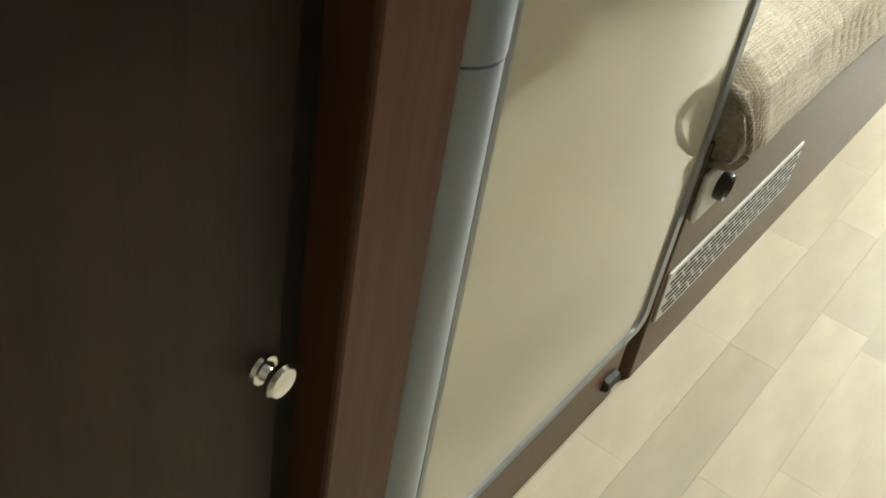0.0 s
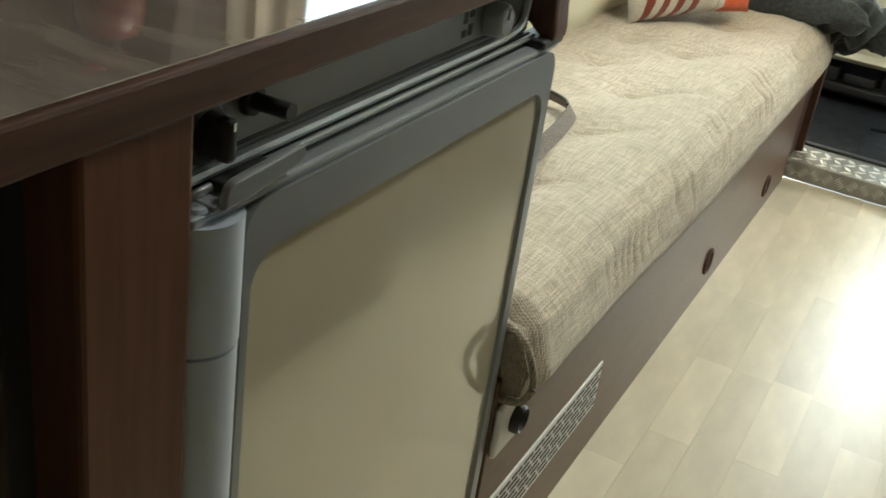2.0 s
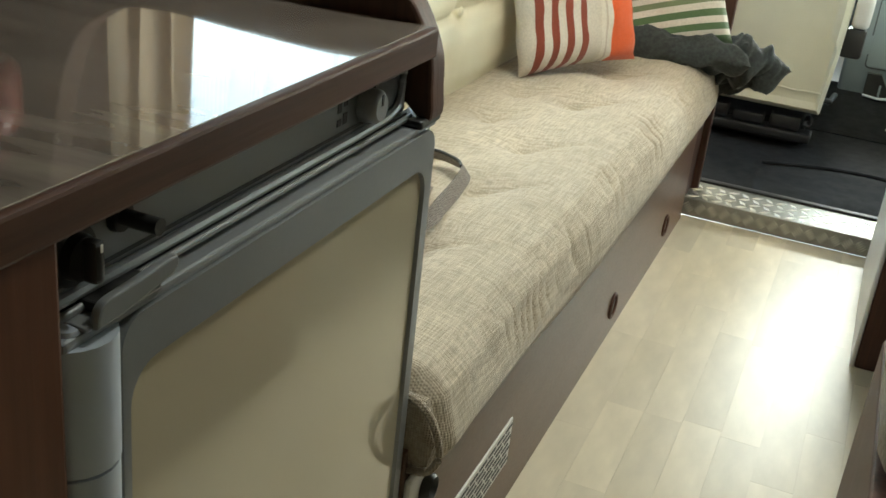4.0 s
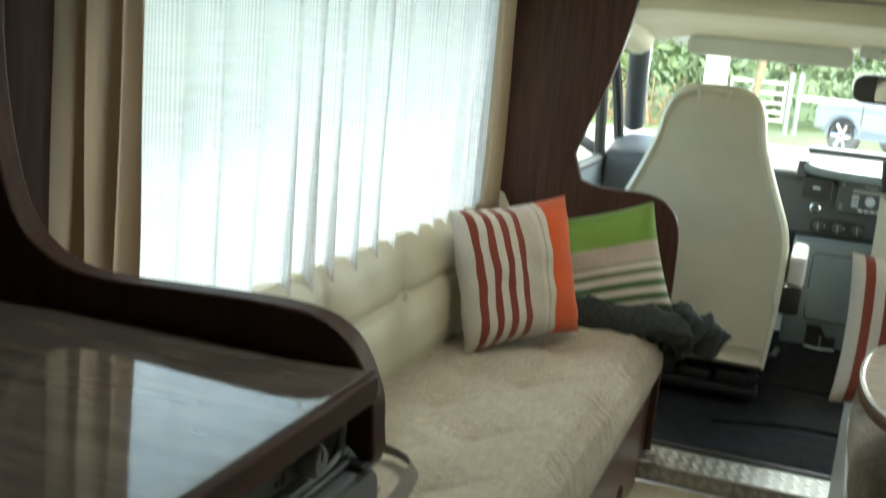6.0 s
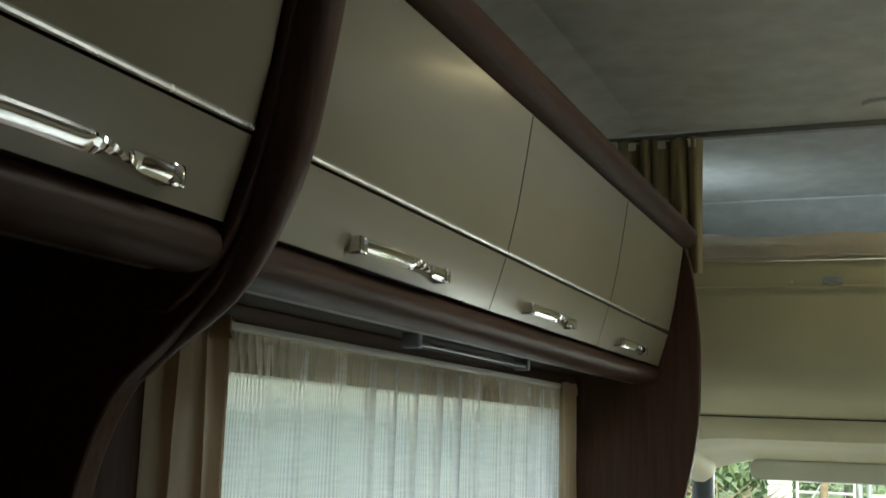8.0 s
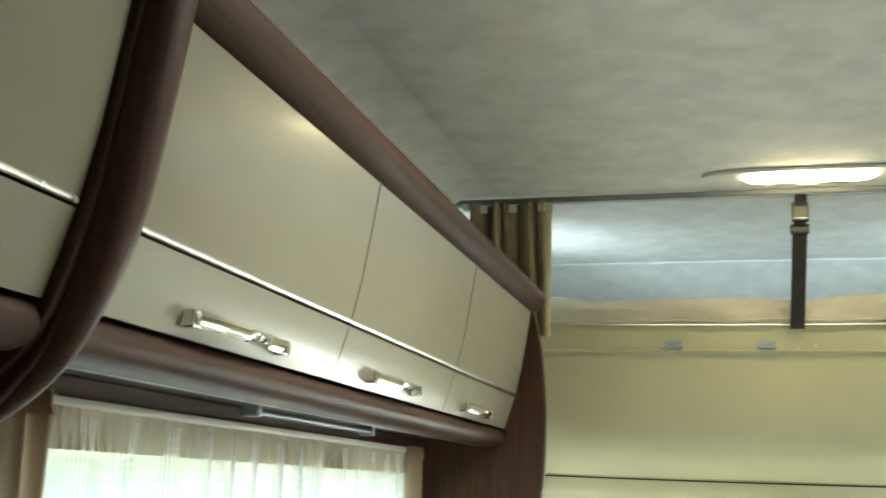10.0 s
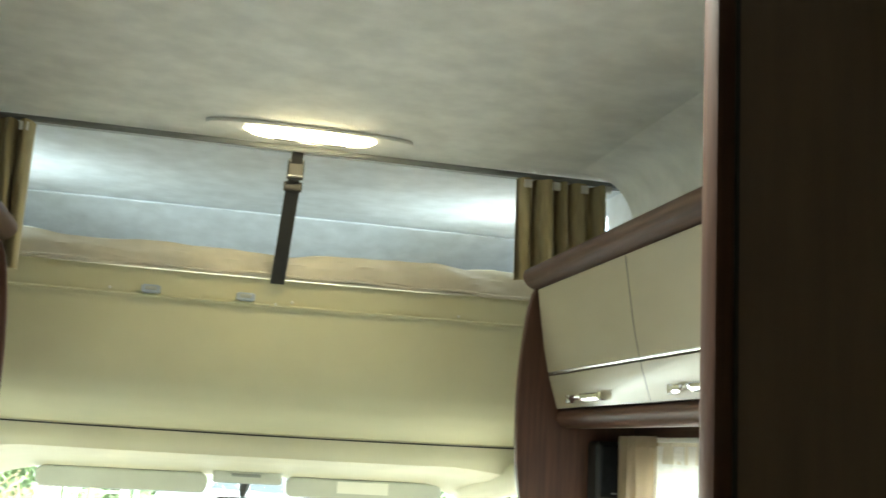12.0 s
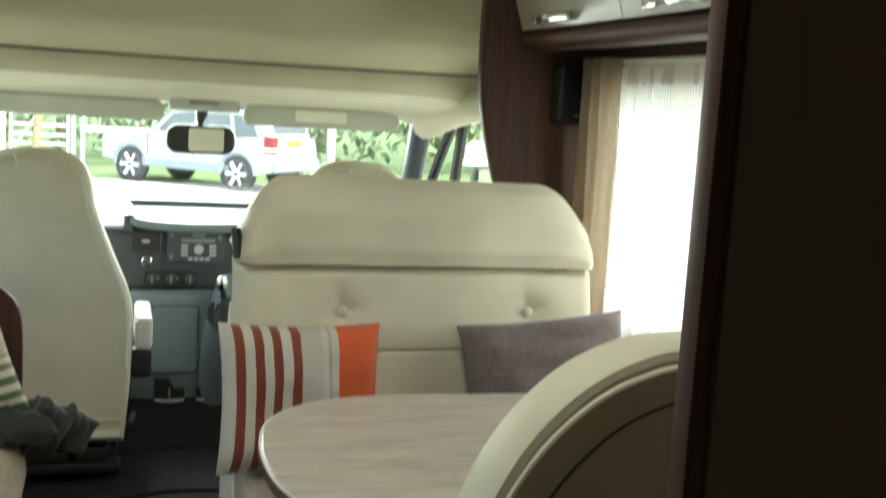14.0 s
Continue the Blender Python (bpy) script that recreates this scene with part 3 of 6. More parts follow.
tagged(part("tread_pattern", bm, TREAD, step, "bright worn raised lozenges"), "", "", "", "stuff")
bm = bmesh.new()
for i in range(17):
    for k in range(5):
        lozenge(bm, pose(-0.535 + i * 0.034, 3.352, 0.027, 90, 0, 0) @ pose(0, 0, 0, 0, 0, 45 if i % 2 else -45) @ pose(0, (k - 2) * 0.0062, 0), 0.0135, 0.0018, 0.0013)
tagged(part("riser_pattern", bm, TREAD, step), "", "", "", "stuff")
mat = thing("rubber_mat", (-0.15, 3.75, CABZ), "worn black rubber mat on the cab floor behind the step", "mat")
part("sheet", sheet(lambda u, v: (-0.36 + 0.62 * u, 3.545 + 0.36 * v * (0.75 + 0.25 * math.sin(u * 3.1)), CABZ + 0.010 + 0.006 * noise.noise(Vector((u * 5, v * 4, 2))) - 0.006 * (abs(2 * v - 1) ** 6)), 24, 14, 0.006), RUBBER, mat)
part("rim", tube([(-0.36 + 0.62 * k / 16, 3.545 + 0.36 * (0.75 + 0.25 * math.sin(k / 16 * 3.1)), CABZ + 0.012) for k in range(17)], 0.006, 6), RUBBER, mat)


# ---- kitchen ----
FX = -0.513
kitchen = thing("kitchen_unit", (-0.8, 0.4, 0), "dark walnut kitchen base unit beside the fridge", "cabinet")
part("door", box(-0.56, -0.542, 0.16, 0.668, 0.09, 0.862, 0.003), DARK_DOOR, kitchen, "smoked brown door")
part("carcass", box(-1.05, -0.56, -0.6, 0.70, 0.0, 0.866), DARK_DOOR, kitchen)
part("post", box(-0.60, FX + 0.002, 0.690, 0.778, 0.0, 0.866, 0.004), WOOD_RED, kitchen, "reddish walnut upright")
# Black filler gives the gap beside the post its shade.
part("shaded_reveal", box(-0.60, -0.548, 0.669, 0.690, 0.0, 0.866), BLACK, kitchen)
part("kickboard", box(-0.60, FX - 0.004, 0.778, 1.30, 0.0, 0.098, 0.002), BASE, kitchen, "brown kickboard with a slot")
part("slot", tube([(FX - 0.003, 1.255, 0.05), (FX - 0.003, 1.285, 0.05)], 0.010, 8, flat=(1, 1)), BLACK, kitchen)
k = part("knob", lathe([(0, 0), (0.008, 0), (0.007, 0.004), (0.005, 0.008), (0.007, 0.010), (0.012, 0.012), (0.013, 0.016), (0.011, 0.019), (0, 0.0195)], pose(-0.542, 0.650, 0.513, 0, 90, 0), 24), CHROME, kitchen, "chrome door knob")
part("backplate", lathe([(0, 0), (0.012, 0), (0.011, 0.003), (0, 0.003)], pose(-0.542, 0.650, 0.513, 0, 90, 0), 20), CHROME, k)
top = part("worktop", box(-1.05, FX - 0.003, -0.6, 1.30, 0.868, 0.892, 0.002), COUNTER, None)
tagged(top, "glossy grey-brown wood-effect kitchen worktop", "worktop")
lip = part("edge", box(FX - 0.004, FX + 0.006, -0.6, 1.299, 0.864, 0.893, 0.003), WOOD_Y, top, "dark walnut front edge")

# end panel with its arch between kitchen and sofa, and up to the lockers
arch = curve_points([(-0.560, 0.0), (-0.560, 0.40), (-0.560, 0.785), (-0.512, 0.795), (-0.510, 0.83), (-0.516, 0.870), (-0.545, 0.918), (-0.60, 0.938), (-0.72, 0.936), (-0.82, 0.932), (-0.886, 0.943), (-0.938, 0.99),
                     (-0.970, 1.107), (-0.975, 1.23), (-0.935, 1.34), (-0.872, 1.40), (-0.80, 1.475), (-0.752, 1.60), (-0.722, 1.75), (-0.705, 1.88)], 4)
panel = structure("end_panel", prism(arch + [(-0.80, CEIL_Z), (-1.06, CEIL_Z), (-1.06, 0.0)], "y", 1.300, 1.335, 0.004), WOOD, "dark walnut panel with an arched cut-out between kitchen and sofa", "partition")

rim = curve_points([(-0.925, 1.352), (-0.872, 1.405), (-0.800, 1.478), (-0.752, 1.60), (-0.724, 1.75), (-0.706, 1.88)], 5)
part("divider_rail", tube([(x - 0.012, 1.328, z) for x, z in rim], lambda f: 0.004 + 0.032 * min(1, f * 1.7), 12, flat=(1, 1)), WOOD, panel, "rounded walnut upright between lockers")
for y0, y1, nm in ((1.2865, 1.300, "cheek"), (1.335, 1.3705, "cheek")):
    part(nm, prism(curve_points([(-0.86, 1.43), (-0.800, 1.49), (-0.757, 1.60), (-0.730, 1.75), (-0.712, 1.88)], 4) + [(-1.05, 1.88), (-1.05, 1.43)], "y", y0, y1, 0.003), WOOD, panel)


# ---- fridge ----
fridge = thing("fridge", (-0.8, 1.05, 0.1), "silver-grey built-in fridge with a champagne door panel", "fridge")
Y0, Y1, YC = 0.782, 1.336, 1.299
DOOR = FX
part("casing", box(-1.02, DOOR - 0.046, Y0, YC, 0.10, 0.862), SILVER, fridge)


def rounded(y0, y1, z0, z1, r, n=6):
    pts = []
    for cy, cz, a0 in ((y1 - r, z1 - r, 0), (y0 + r, z1 - r, 90), (y0 + r, z0 + r, 180), (y1 - r, z0 + r, 270)):
        pts += [(cy + r * math.cos(radians(a0 + 90 * k / n)), cz + r * math.sin(radians(a0 + 90 * k / n))) for k in range(n + 1)]
    return pts


door = part("door", prism(rounded(Y0 + 0.02, Y1, 0.108, 0.786, 0.012), "x", DOOR - 0.042, DOOR - 0.006, 0.004), SILVER, fridge)
ring_o, ring_i = rounded(Y0 + 0.046, Y1, 0.108, 0.786, 0.022), rounded(Y0 + 0.058, Y1 - 0.020, 0.118, 0.748, 0.028)
bm = bmesh.new()
for ring in ((ring_o, ring_i),):
    lv = []
    for x, pts in ((DOOR - 0.006, ring[0]), (DOOR, [(a + (0.004 if a < 1 else -0.004), b) for a, b in ring[0]]), (DOOR, ring[1]), (DOOR - 0.006, [(a + (0.003 if a < 1 else -0.003), b) for a, b in ring[1]])):
        lv.append([bm.verts.new((x, p[0], p[1])) for p in pts])
    for a, b in zip(lv, lv[1:]):
        for i in range(len(a)):
            bm.faces.new((a[i], a[(i + 1) % len(a)], b[(i + 1) % len(a)], b[i]))
bmesh.ops.recalc_face_normals(bm, faces=bm.faces[:])
part("door_frame", bm, SILVER, door)
part("door_panel", prism(ring_i, "x", DOOR - 0.010, DOOR - 0.004), FRIDGE_PANEL, door, "glossy champagne panel")
part("hinge_trim", tube([(DOOR - 0.021, Y0 + 0.027, z) for z in (0.112, 0.3, 0.5, 0.694)], 0.029, 20), SILVER_LIGHT, door, "light blue-grey rounded edge trim")
part("corner_cap", tube([(DOOR - 0.021, Y0 + 0.027, z) for z in (0.697, 0.74, 0.787)], 0.0297, 20), SILVER_LIGHT, door)
part("top_ledge", box(DOOR - 0.04, DOOR - 0.002, Y0, Y1, 0.786, 0.794, 0.003), SILVER, door)
# control panel over the door
cp = part("control_panel", box(DOOR - 0.05, DOOR - 0.022, Y0, YC, 0.804, 0.862, 0.004), SILVER, fridge)
part("lip", tube(curve_points([(DOOR - 0.019, Y0, 0.810), (DOOR - 0.019, 1.05, 0.810), (DOOR - 0.019, 1.20, 0.810), (DOOR - 0.019, 1.258, 0.813), (DOOR - 0.019, 1.276, 0.826), (DOOR - 0.019, 1.280, 0.860)], 5), 0.0045, 8), SILVER, cp)
part("groove", box(DOOR - 0.030, DOOR - 0.0215, Y0, 1.262, 0.8165, 0.8195), BLACK, cp)
part("rail", tube([(DOOR - 0.016, Y0, 0.801), (DOOR - 0.016, YC, 0.801)], 0.003, 10), SILVER, fridge)
part("gasket", box(DOOR - 0.05, DOOR - 0.020, Y0, YC, 0.7935, 0.804), BLACK, fridge, "black rubber door seal")
part("dial_recess", lathe([(0, 0), (0.026, 0), (0.024, 0.004), (0, 0.004)], pose(DOOR - 0.0235, 1.244, 0.838, 0, 90, 0) @ Matrix.Diagonal((0.85, 1.1, 1, 1)), 28), BLACK, cp)
kn = part("control_knob", lathe([(0, 0), (0.016, 0), (0.0155, 0.014), (0.012, 0.018), (0, 0.018)], pose(DOOR - 0.020, 1.200, 0.836, 0, 90, 0), 24), SILVER, cp, "grey temperature knob")
part("pointer", box(DOOR - 0.0025, DOOR - 0.0015, 1.198, 1.202, 0.838, 0.848), BLACK, kn)
for y, z, h in ((1.152, 0.826, 0.006), (1.152, 0.838, 0.010), (1.163, 0.826, 0.010), (1.163, 0.842, 0.006)):
    part("marking", box(DOOR - 0.0225, DOOR - 0.0213, y, y + 0.007, z, z + h), BLACK, cp)
ig = part("igniter", lathe([(0, 0), (0.021, 0), (0.020, 0.005), (0.015, 0.006), (0.014, 0.013), (0, 0.014)], pose(DOOR - 0.022, 0.812, 0.836, 0, 90, 0), 24), BLACK, cp, "black gas dial with a winged grip")
part("grip", box(DOOR - 0.010, DOOR + 0.002, 0.808, 0.817, 0.822, 0.850, 0.003), BLACK, ig)
part("marking", box(DOOR + 0.0021, DOOR + 0.0026, 0.8115, 0.8135, 0.843, 0.848), WHITE, ig)
pin = part("lock_pin", tube([(DOOR - 0.022, 0.858, 0.845), (DOOR + 0.010, 0.858, 0.845)], 0.0058, 14), BLACK, cp, "black travel lock pin")
part("collar", lathe([(0, 0), (0.011, 0), (0.010, 0.005), (0, 0.005)], pose(DOOR - 0.022, 0.858, 0.845, 0, 90, 0), 16), BLACK, pin)
latch = part("latch", prism(curve_points([(0.804, 0.7955), (0.805, 0.803), (0.809, 0.809), (0.818, 0.812), (0.85, 0.8135), (0.876, 0.8155), (0.884, 0.815), (0.886, 0.808)], 4) + [(0.880, 0.803), (0.85, 0.799), (0.825, 0.7955)], "x", DOOR - 0.002, DOOR + 0.005, 0.0018), SILVER, fridge, "grey door latch lever")
part("latch_plate", box(DOOR - 0.034, DOOR + 0.001, 0.798, 0.872, 0.7945, 0.7985, 0.0015), SILVER, latch)
part("latch_shaft", box(DOOR - 0.030, DOOR - 0.004, 0.815, 0.868, 0.7985, 0.806, 0.002), BLACK, latch, "dark latch slide")
part("latch_cap", lathe([(0, 0), (0.009, 0), (0.008, 0.003), (0, 0.004)], pose(DOOR - 0.012, 0.796, 0.794), 16), SILVER_LIGHT, latch)
part("hinge", box(DOOR - 0.03, DOOR + 0.003, 1.285, 1.334, 0.793, 0.802, 0.003), BLACK, fridge, "black top hinge")


# ---- sofa ----
BX = -0.512
sofa = thing("sofa", (-0.75, 2.3, 0), "built-in side sofa with a brown base and beige chenille cushions", "sofa")
base = part("base", box(-1.05, BX, 1.34, 3.315, 0.0, 0.385, 0.002), BASE, sofa, "plain brown panelled base")
part("end_post", box(-0.80, BX - 0.004, 3.316, 3.466, 0.054, 0.40, 0.004), WOOD, sofa)
for y in (2.493, 3.034):
    r = part("finger_ring", lathe([(0.030, 0.0), (0.030, 0.004), (0.026, 0.006), (0.021, 0.004), (0.021, 0.0)], pose(BX, y, 0.078, 0, 90, 0), 28), WOOD, base, "brown ring round a finger hole")
    part("hole", lathe([(0, 0.0005), (0.021, 0.0005), (0.021, 0.0012), (0, 0.0012)], pose(BX, y, 0.078, 0, 90, 0), 24), BLACK, r)
vent = part("vent_grille", box(BX, BX + 0.004, 1.350, 1.788, 0.100, 0.186, 0.0015), WHITE, base, "cream slotted air vent")
slot = prism(rounded(-0.0165, 0.0165, -0.0024, 0.0024, 0.002, 2), "x", 0.0002, 0.0009)
me = bpy.data.meshes.new("slot")
slot.to_mesh(me), slot.free(), me.materials.append(BLACK)
for i in range(11):
    for j in range(7):
        o = new("slot", me)
        o.parent, o.location = vent, (BX + 0.004, 1.374 + i * 0.0385 + (0.0 if j % 2 else 0.010), 0.111 + j * 0.0108)
sock = part("socket", box(BX, BX + 0.010, 1.342, 1.420, 0.272, 0.345, 0.005), WHITE, base, "white power socket")
part("socket_ring", lathe([(0, 0), (0.019, 0), (0.019, 0.008), (0.016, 0.012), (0.012, 0.004), (0, 0.003)], pose(BX + 0.010, 1.390, 0.310, 0, 90, 0), 24), BLACK, sock)


def seat(u, v):
    """The long seat cushion: across from the backrest, over the rounded front edge and down."""
    y = 1.345 + 1.955 * u
    line = [(-1.0, 0.452), (-0.86, 0.468), (-0.70, 0.480), (-0.58, 0.484), (-0.525, 0.474), (-0.490, 0.447), (-0.472, 0.400), (-0.470, 0.350), (-0.480, 0.300), (-0.500, 0.262)]
    k = v * (len(line) - 1)
    i = min(int(k), len(line) - 2)
    a, b = line[i], line[i + 1]
    f = k - i
    x, z = a[0] + (b[0] - a[0]) * f, a[1] + (b[1] - a[1]) * f
    if z < 0.40:
        low = float(np.interp(y, (1.37, 1.66, 2.0, 2.5, 3.3), (0.350, 0.343, 0.314, 0.306, 0.315)))
        z = 0.40 - (0.40 - z) * (0.40 - low) / (0.40 - 0.262)
    end = min(1, u / 0.025, (1 - u) / 0.03)
    rnd = 1 - (1 - end) ** 2
    x = -1.0 + (x + 1.0) * (0.90 + 0.10 * rnd)
    z -= (1 - rnd) * 0.03
    pull = 0.0
    for cy, cx in ((1.70, -0.69), (1.986, -0.69), (2.258, -0.695), (2.60, -0.694), (2.92, -0.69), (1.84, -0.83), (2.12, -0.83), (2.42, -0.82), (2.64, -0.83)):
        d = math.hypot(y - cy, (x - cx) * 1.1)
        z -= 0.020 * math.exp(-(d / 0.07) ** 2) + 0.012 * math.exp(-(d / 0.022) ** 2)
        if cx > -0.75:
            pull += math.exp(-((y - cy) / 0.085) ** 2)
            z -= 0.006 * math.exp(-((y - cy - 0.5 * (x - cx)) / 0.012) ** 2) * math.exp(-((x + 0.64) / 0.05) ** 2)
    # short creases drawn over the rounded front edge, strongest beside the buttons
    fr = math.exp(-((v - 0.56) / 0.13) ** 2)
    bend = y * 58 + 3.0 * math.sin(y * 7.3) + 9.0 * v + 5.0 * noise.noise(Vector((y * 5, v * 4, 9)))
    deep = max(0.0, noise.noise(Vector((y * 6.1, v * 4, 1))) + 0.2) * (0.35 + 0.65 * pull)
    rip = -0.010 * fr * deep * (1 - abs(math.sin(bend))) ** 2.5
    bulge = 0.008 * math.sin(v * 3.14) * noise.noise(Vector((y * 3.2, v * 2.0, 2)))
    rip += bulge + noise.noise(Vector((y * 14, v * 9, 6))) * 0.0022
    lo = max(0, v - 0.9) * 10
    return (x + rip, y, z + rip * 0.8 + 0.012 * lo * noise.noise(Vector((y * 3, 7, 0))))


part("seat_cushion", sheet(lambda u, v: seat(1 - u, v), 480, 70, 0.03), FABRIC, sofa, "rumpled beige chenille seat cushion")
# Same chenille as the seat; its darker tone puts this end in shade.
part("cushion_side", prism([(-0.99, 0.387), (-0.505, 0.36), (-0.488, 0.365), (-0.480, 0.40), (-0.50, 0.45), (-0.60, 0.462), (-0.99, 0.44)], "y", 1.348, 1.372, 0.008), FABRIC_SIDE, sofa, "chenille cushion end with piping, coloured darker for its shade")
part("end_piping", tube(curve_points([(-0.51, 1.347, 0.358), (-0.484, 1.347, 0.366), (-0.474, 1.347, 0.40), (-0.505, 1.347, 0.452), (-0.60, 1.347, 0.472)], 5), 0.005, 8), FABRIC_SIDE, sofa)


def backrest(u, v):
    y = 1.40 + 1.95 * u
    line = [(-0.955, 0.44), (-0.935, 0.50), (-0.932, 0.58), (-0.945, 0.625), (-0.950, 0.64), (-0.948, 0.66), (-0.962, 0.72), (-0.985, 0.762), (-1.02, 0.772), (-1.055, 0.765)]
    k = v * (len(line) - 1)
    i = min(int(k), len(line) - 2)
    a, b = line[i], line[i + 1]
    f = k - i
    x, z = a[0] + (b[0] - a[0]) * f, a[1] + (b[1] - a[1]) * f
    for cy in (1.75, 2.15, 2.55, 2.95):
        d = math.hypot(y - cy, z - 0.632)
        x -= 0.020 * math.exp(-(d / 0.045) ** 2) + 0.006 * math.exp(-((y - cy) / 0.012) ** 2) * math.exp(-((z - 0.68) / 0.06) ** 2)
    x -= 0.010 * math.exp(-((z - 0.632) / 0.008) ** 2)
    x += 0.004 * noise.noise(Vector((y * 7, z * 9, 0))) + 0.003 * math.sin(y * 31 + z * 20) * (0.5 + 0.5 * math.sin(y * 4))
    return (x, y, z)


part("backrest", sheet(backrest, 200, 40, 0.02), LEATHER, sofa, "cream leather buttoned backrest")
for y in (1.75, 2.15, 2.55, 2.95):
    part("button", lathe([(0, 0.006), (0.008, 0.004), (0.012, 0), (0, 0)], pose(-0.958, y, 0.632, 0, 90, 0), 12), LEATHER, sofa)


def pillow(name, centre, yaw, tilt, spin, w, h, d, mat, label, seed):
    m = Matrix.Translation(centre) @ Euler((0, 0, radians(yaw))).to_matrix().to_4x4() @ Euler((radians(tilt), 0, 0)).to_matrix().to_4x4() @ Euler((0, radians(spin), 0)).to_matrix().to_4x4()
    return tagged(part(name, cushion(m, w, h, d, seed=seed), mat, None, "", 80), label, "cushion", "scatter cushions")


pillow("scatter_cushion", (-0.80, 2.87, 0.648), 50, -12, -6, 0.335, 0.34, 0.13, ORANGE_STRIPES, "cream cushion with rust stripes and an orange side, on the sofa", 1)
m = pose(-0.645, 3.20, 0.630, 0, 0, 8) @ pose(0, 0, 0, -14, 0, 0) @ pose(0, 0, 0, 0, -90, 0)
tagged(part("scatter_cushion", cushion(m @ pose(0, 0, 0, 0, -17, 0), 0.295, 0.30, 0.12, seed=4), GREEN_STRIPES, None, "", 80), "green cushion with cream and dark green stripes, on the sofa", "cushion", "scatter cushions")


jacket = thing("jacket", (-0.6, 3.2, 0.48), "charcoal wool jacket crumpled on the sofa end", "jacket")
part("body", cushion(pose(-0.63, 3.21, 0.497, 78, 4, 6), 0.46, 0.24, 0.10, 36, 36, 0.016, 31), JACKET, jacket, "", 80)
part("sleeve", cushion(pose(-0.44, 3.26, 0.468, 60, 25, 35), 0.16, 0.24, 0.10, 30, 30, 0.017, 37), JACKET, jacket, "", 80)

bag = thing("shoulder_bag", (-0.8, 1.7, 0.475), "flat brown-grey cloth bag with a looped strap, lying on the sofa", "bag")
part("pouch", cushion(pose(-0.80, 1.66, 0.490, 90, 0, 20), 0.30, 0.40, 0.05, seed=9), BAG, bag)
loop = curve_points([(-0.88, 1.98, 0.478), (-0.80, 2.045, 0.478), (-0.75, 2.035, 0.479), (-0.712, 2.0, 0.480), (-0.694, 1.922, 0.482), (-0.682, 1.822, 0.484), (-0.676, 1.747, 0.485), (-0.70, 1.62, 0.49)], 6)


def ribbon(u, v):
    """The strap, a flat band standing half on edge and leaning outwards."""
    k = u * (len(loop) - 1)
    i = min(int(k), len(loop) - 2)
    a, b = Vector(loop[i]), Vector(loop[i + 1])
    q = a.lerp(b, k - i)
    side = (b - a).cross(Vector((0, 0, 1))).normalized()
    return q + side * 0.016 * (v - 0.5) + Vector((0, 0, 0.022 * v))


part("strap", sheet(ribbon, 60, 3, 0.0025), BAG, bag)
part("strap_edge", tube([ribbon(k / 24 * 0.45, 1.0) for k in range(25)], 0.0028, 6), BLACK, bag, "dark bound strap edge")


# ---- overhead lockers ----
def locker_profile(h):
    """How far the bulging front stands out, from the bottom (0) to the top (1)."""
    pts = [(0.0, 0.811), (0.12, 0.798), (0.28, 0.782), (0.5, 0.766), (0.75, 0.753), (1.0, 0.741)]
    for (a, b), (c, d) in zip(pts, pts[1:]):
        if h <= c:
            return b + (d - b) * (h - a) / (c - a)
    return pts[-1][1]


ZB, ZM, ZT = 1.526, 1.619, 1.856


def handle(parent, s, y0, y1, z):
    """A flat chrome band on two feet, with one half turn in it."""
    n, bm, rings = 40, bmesh.new(), []
    for k in range(n + 1):
        f = k / n
        t = min(1, max(0, (f - 0.50) / 0.30))
        a = math.pi * t * t * (3 - 2 * t)
        out = 0.776 - 0.006 * math.sin(math.pi * f)
        wide = 0.0105 - 0.0025 * math.sin(math.pi * t)
        ring = []
        for p, q in ((-1, 0), (-0.25, -1), (0.55, -1), (1, 0), (0.25, 1), (-0.55, 1)):
            h, d = p * wide, q * 0.0042
            ring.append(bm.verts.new((s * (out + d * math.cos(a) - h * math.sin(a)), y0 + (y1 - y0) * f, z + h * math.cos(a) + d * math.sin(a))))
        rings.append(ring)
    for p, q in zip(rings, rings[1:]):
        for k in range(6):
            bm.faces.new((p[k], p[(k + 1) % 6], q[(k + 1) % 6], q[k]))
    bm.faces.new(rings[0][::-1]), bm.faces.new(rings[-1])
    bmesh.ops.recalc_face_normals(bm, faces=bm.faces[:])
    h = part("handle", bm, CHROME, parent, "flat chrome handle with a twist", 30)
    for y in (y0 + 0.006, y1 - 0.006):
        part("foot", box(min(s * 0.770, s * 0.803), max(s * 0.770, s * 0.803), y - 0.010, y + 0.010, z - 0.011, z + 0.011, 0.003), CHROME, h)
    return h


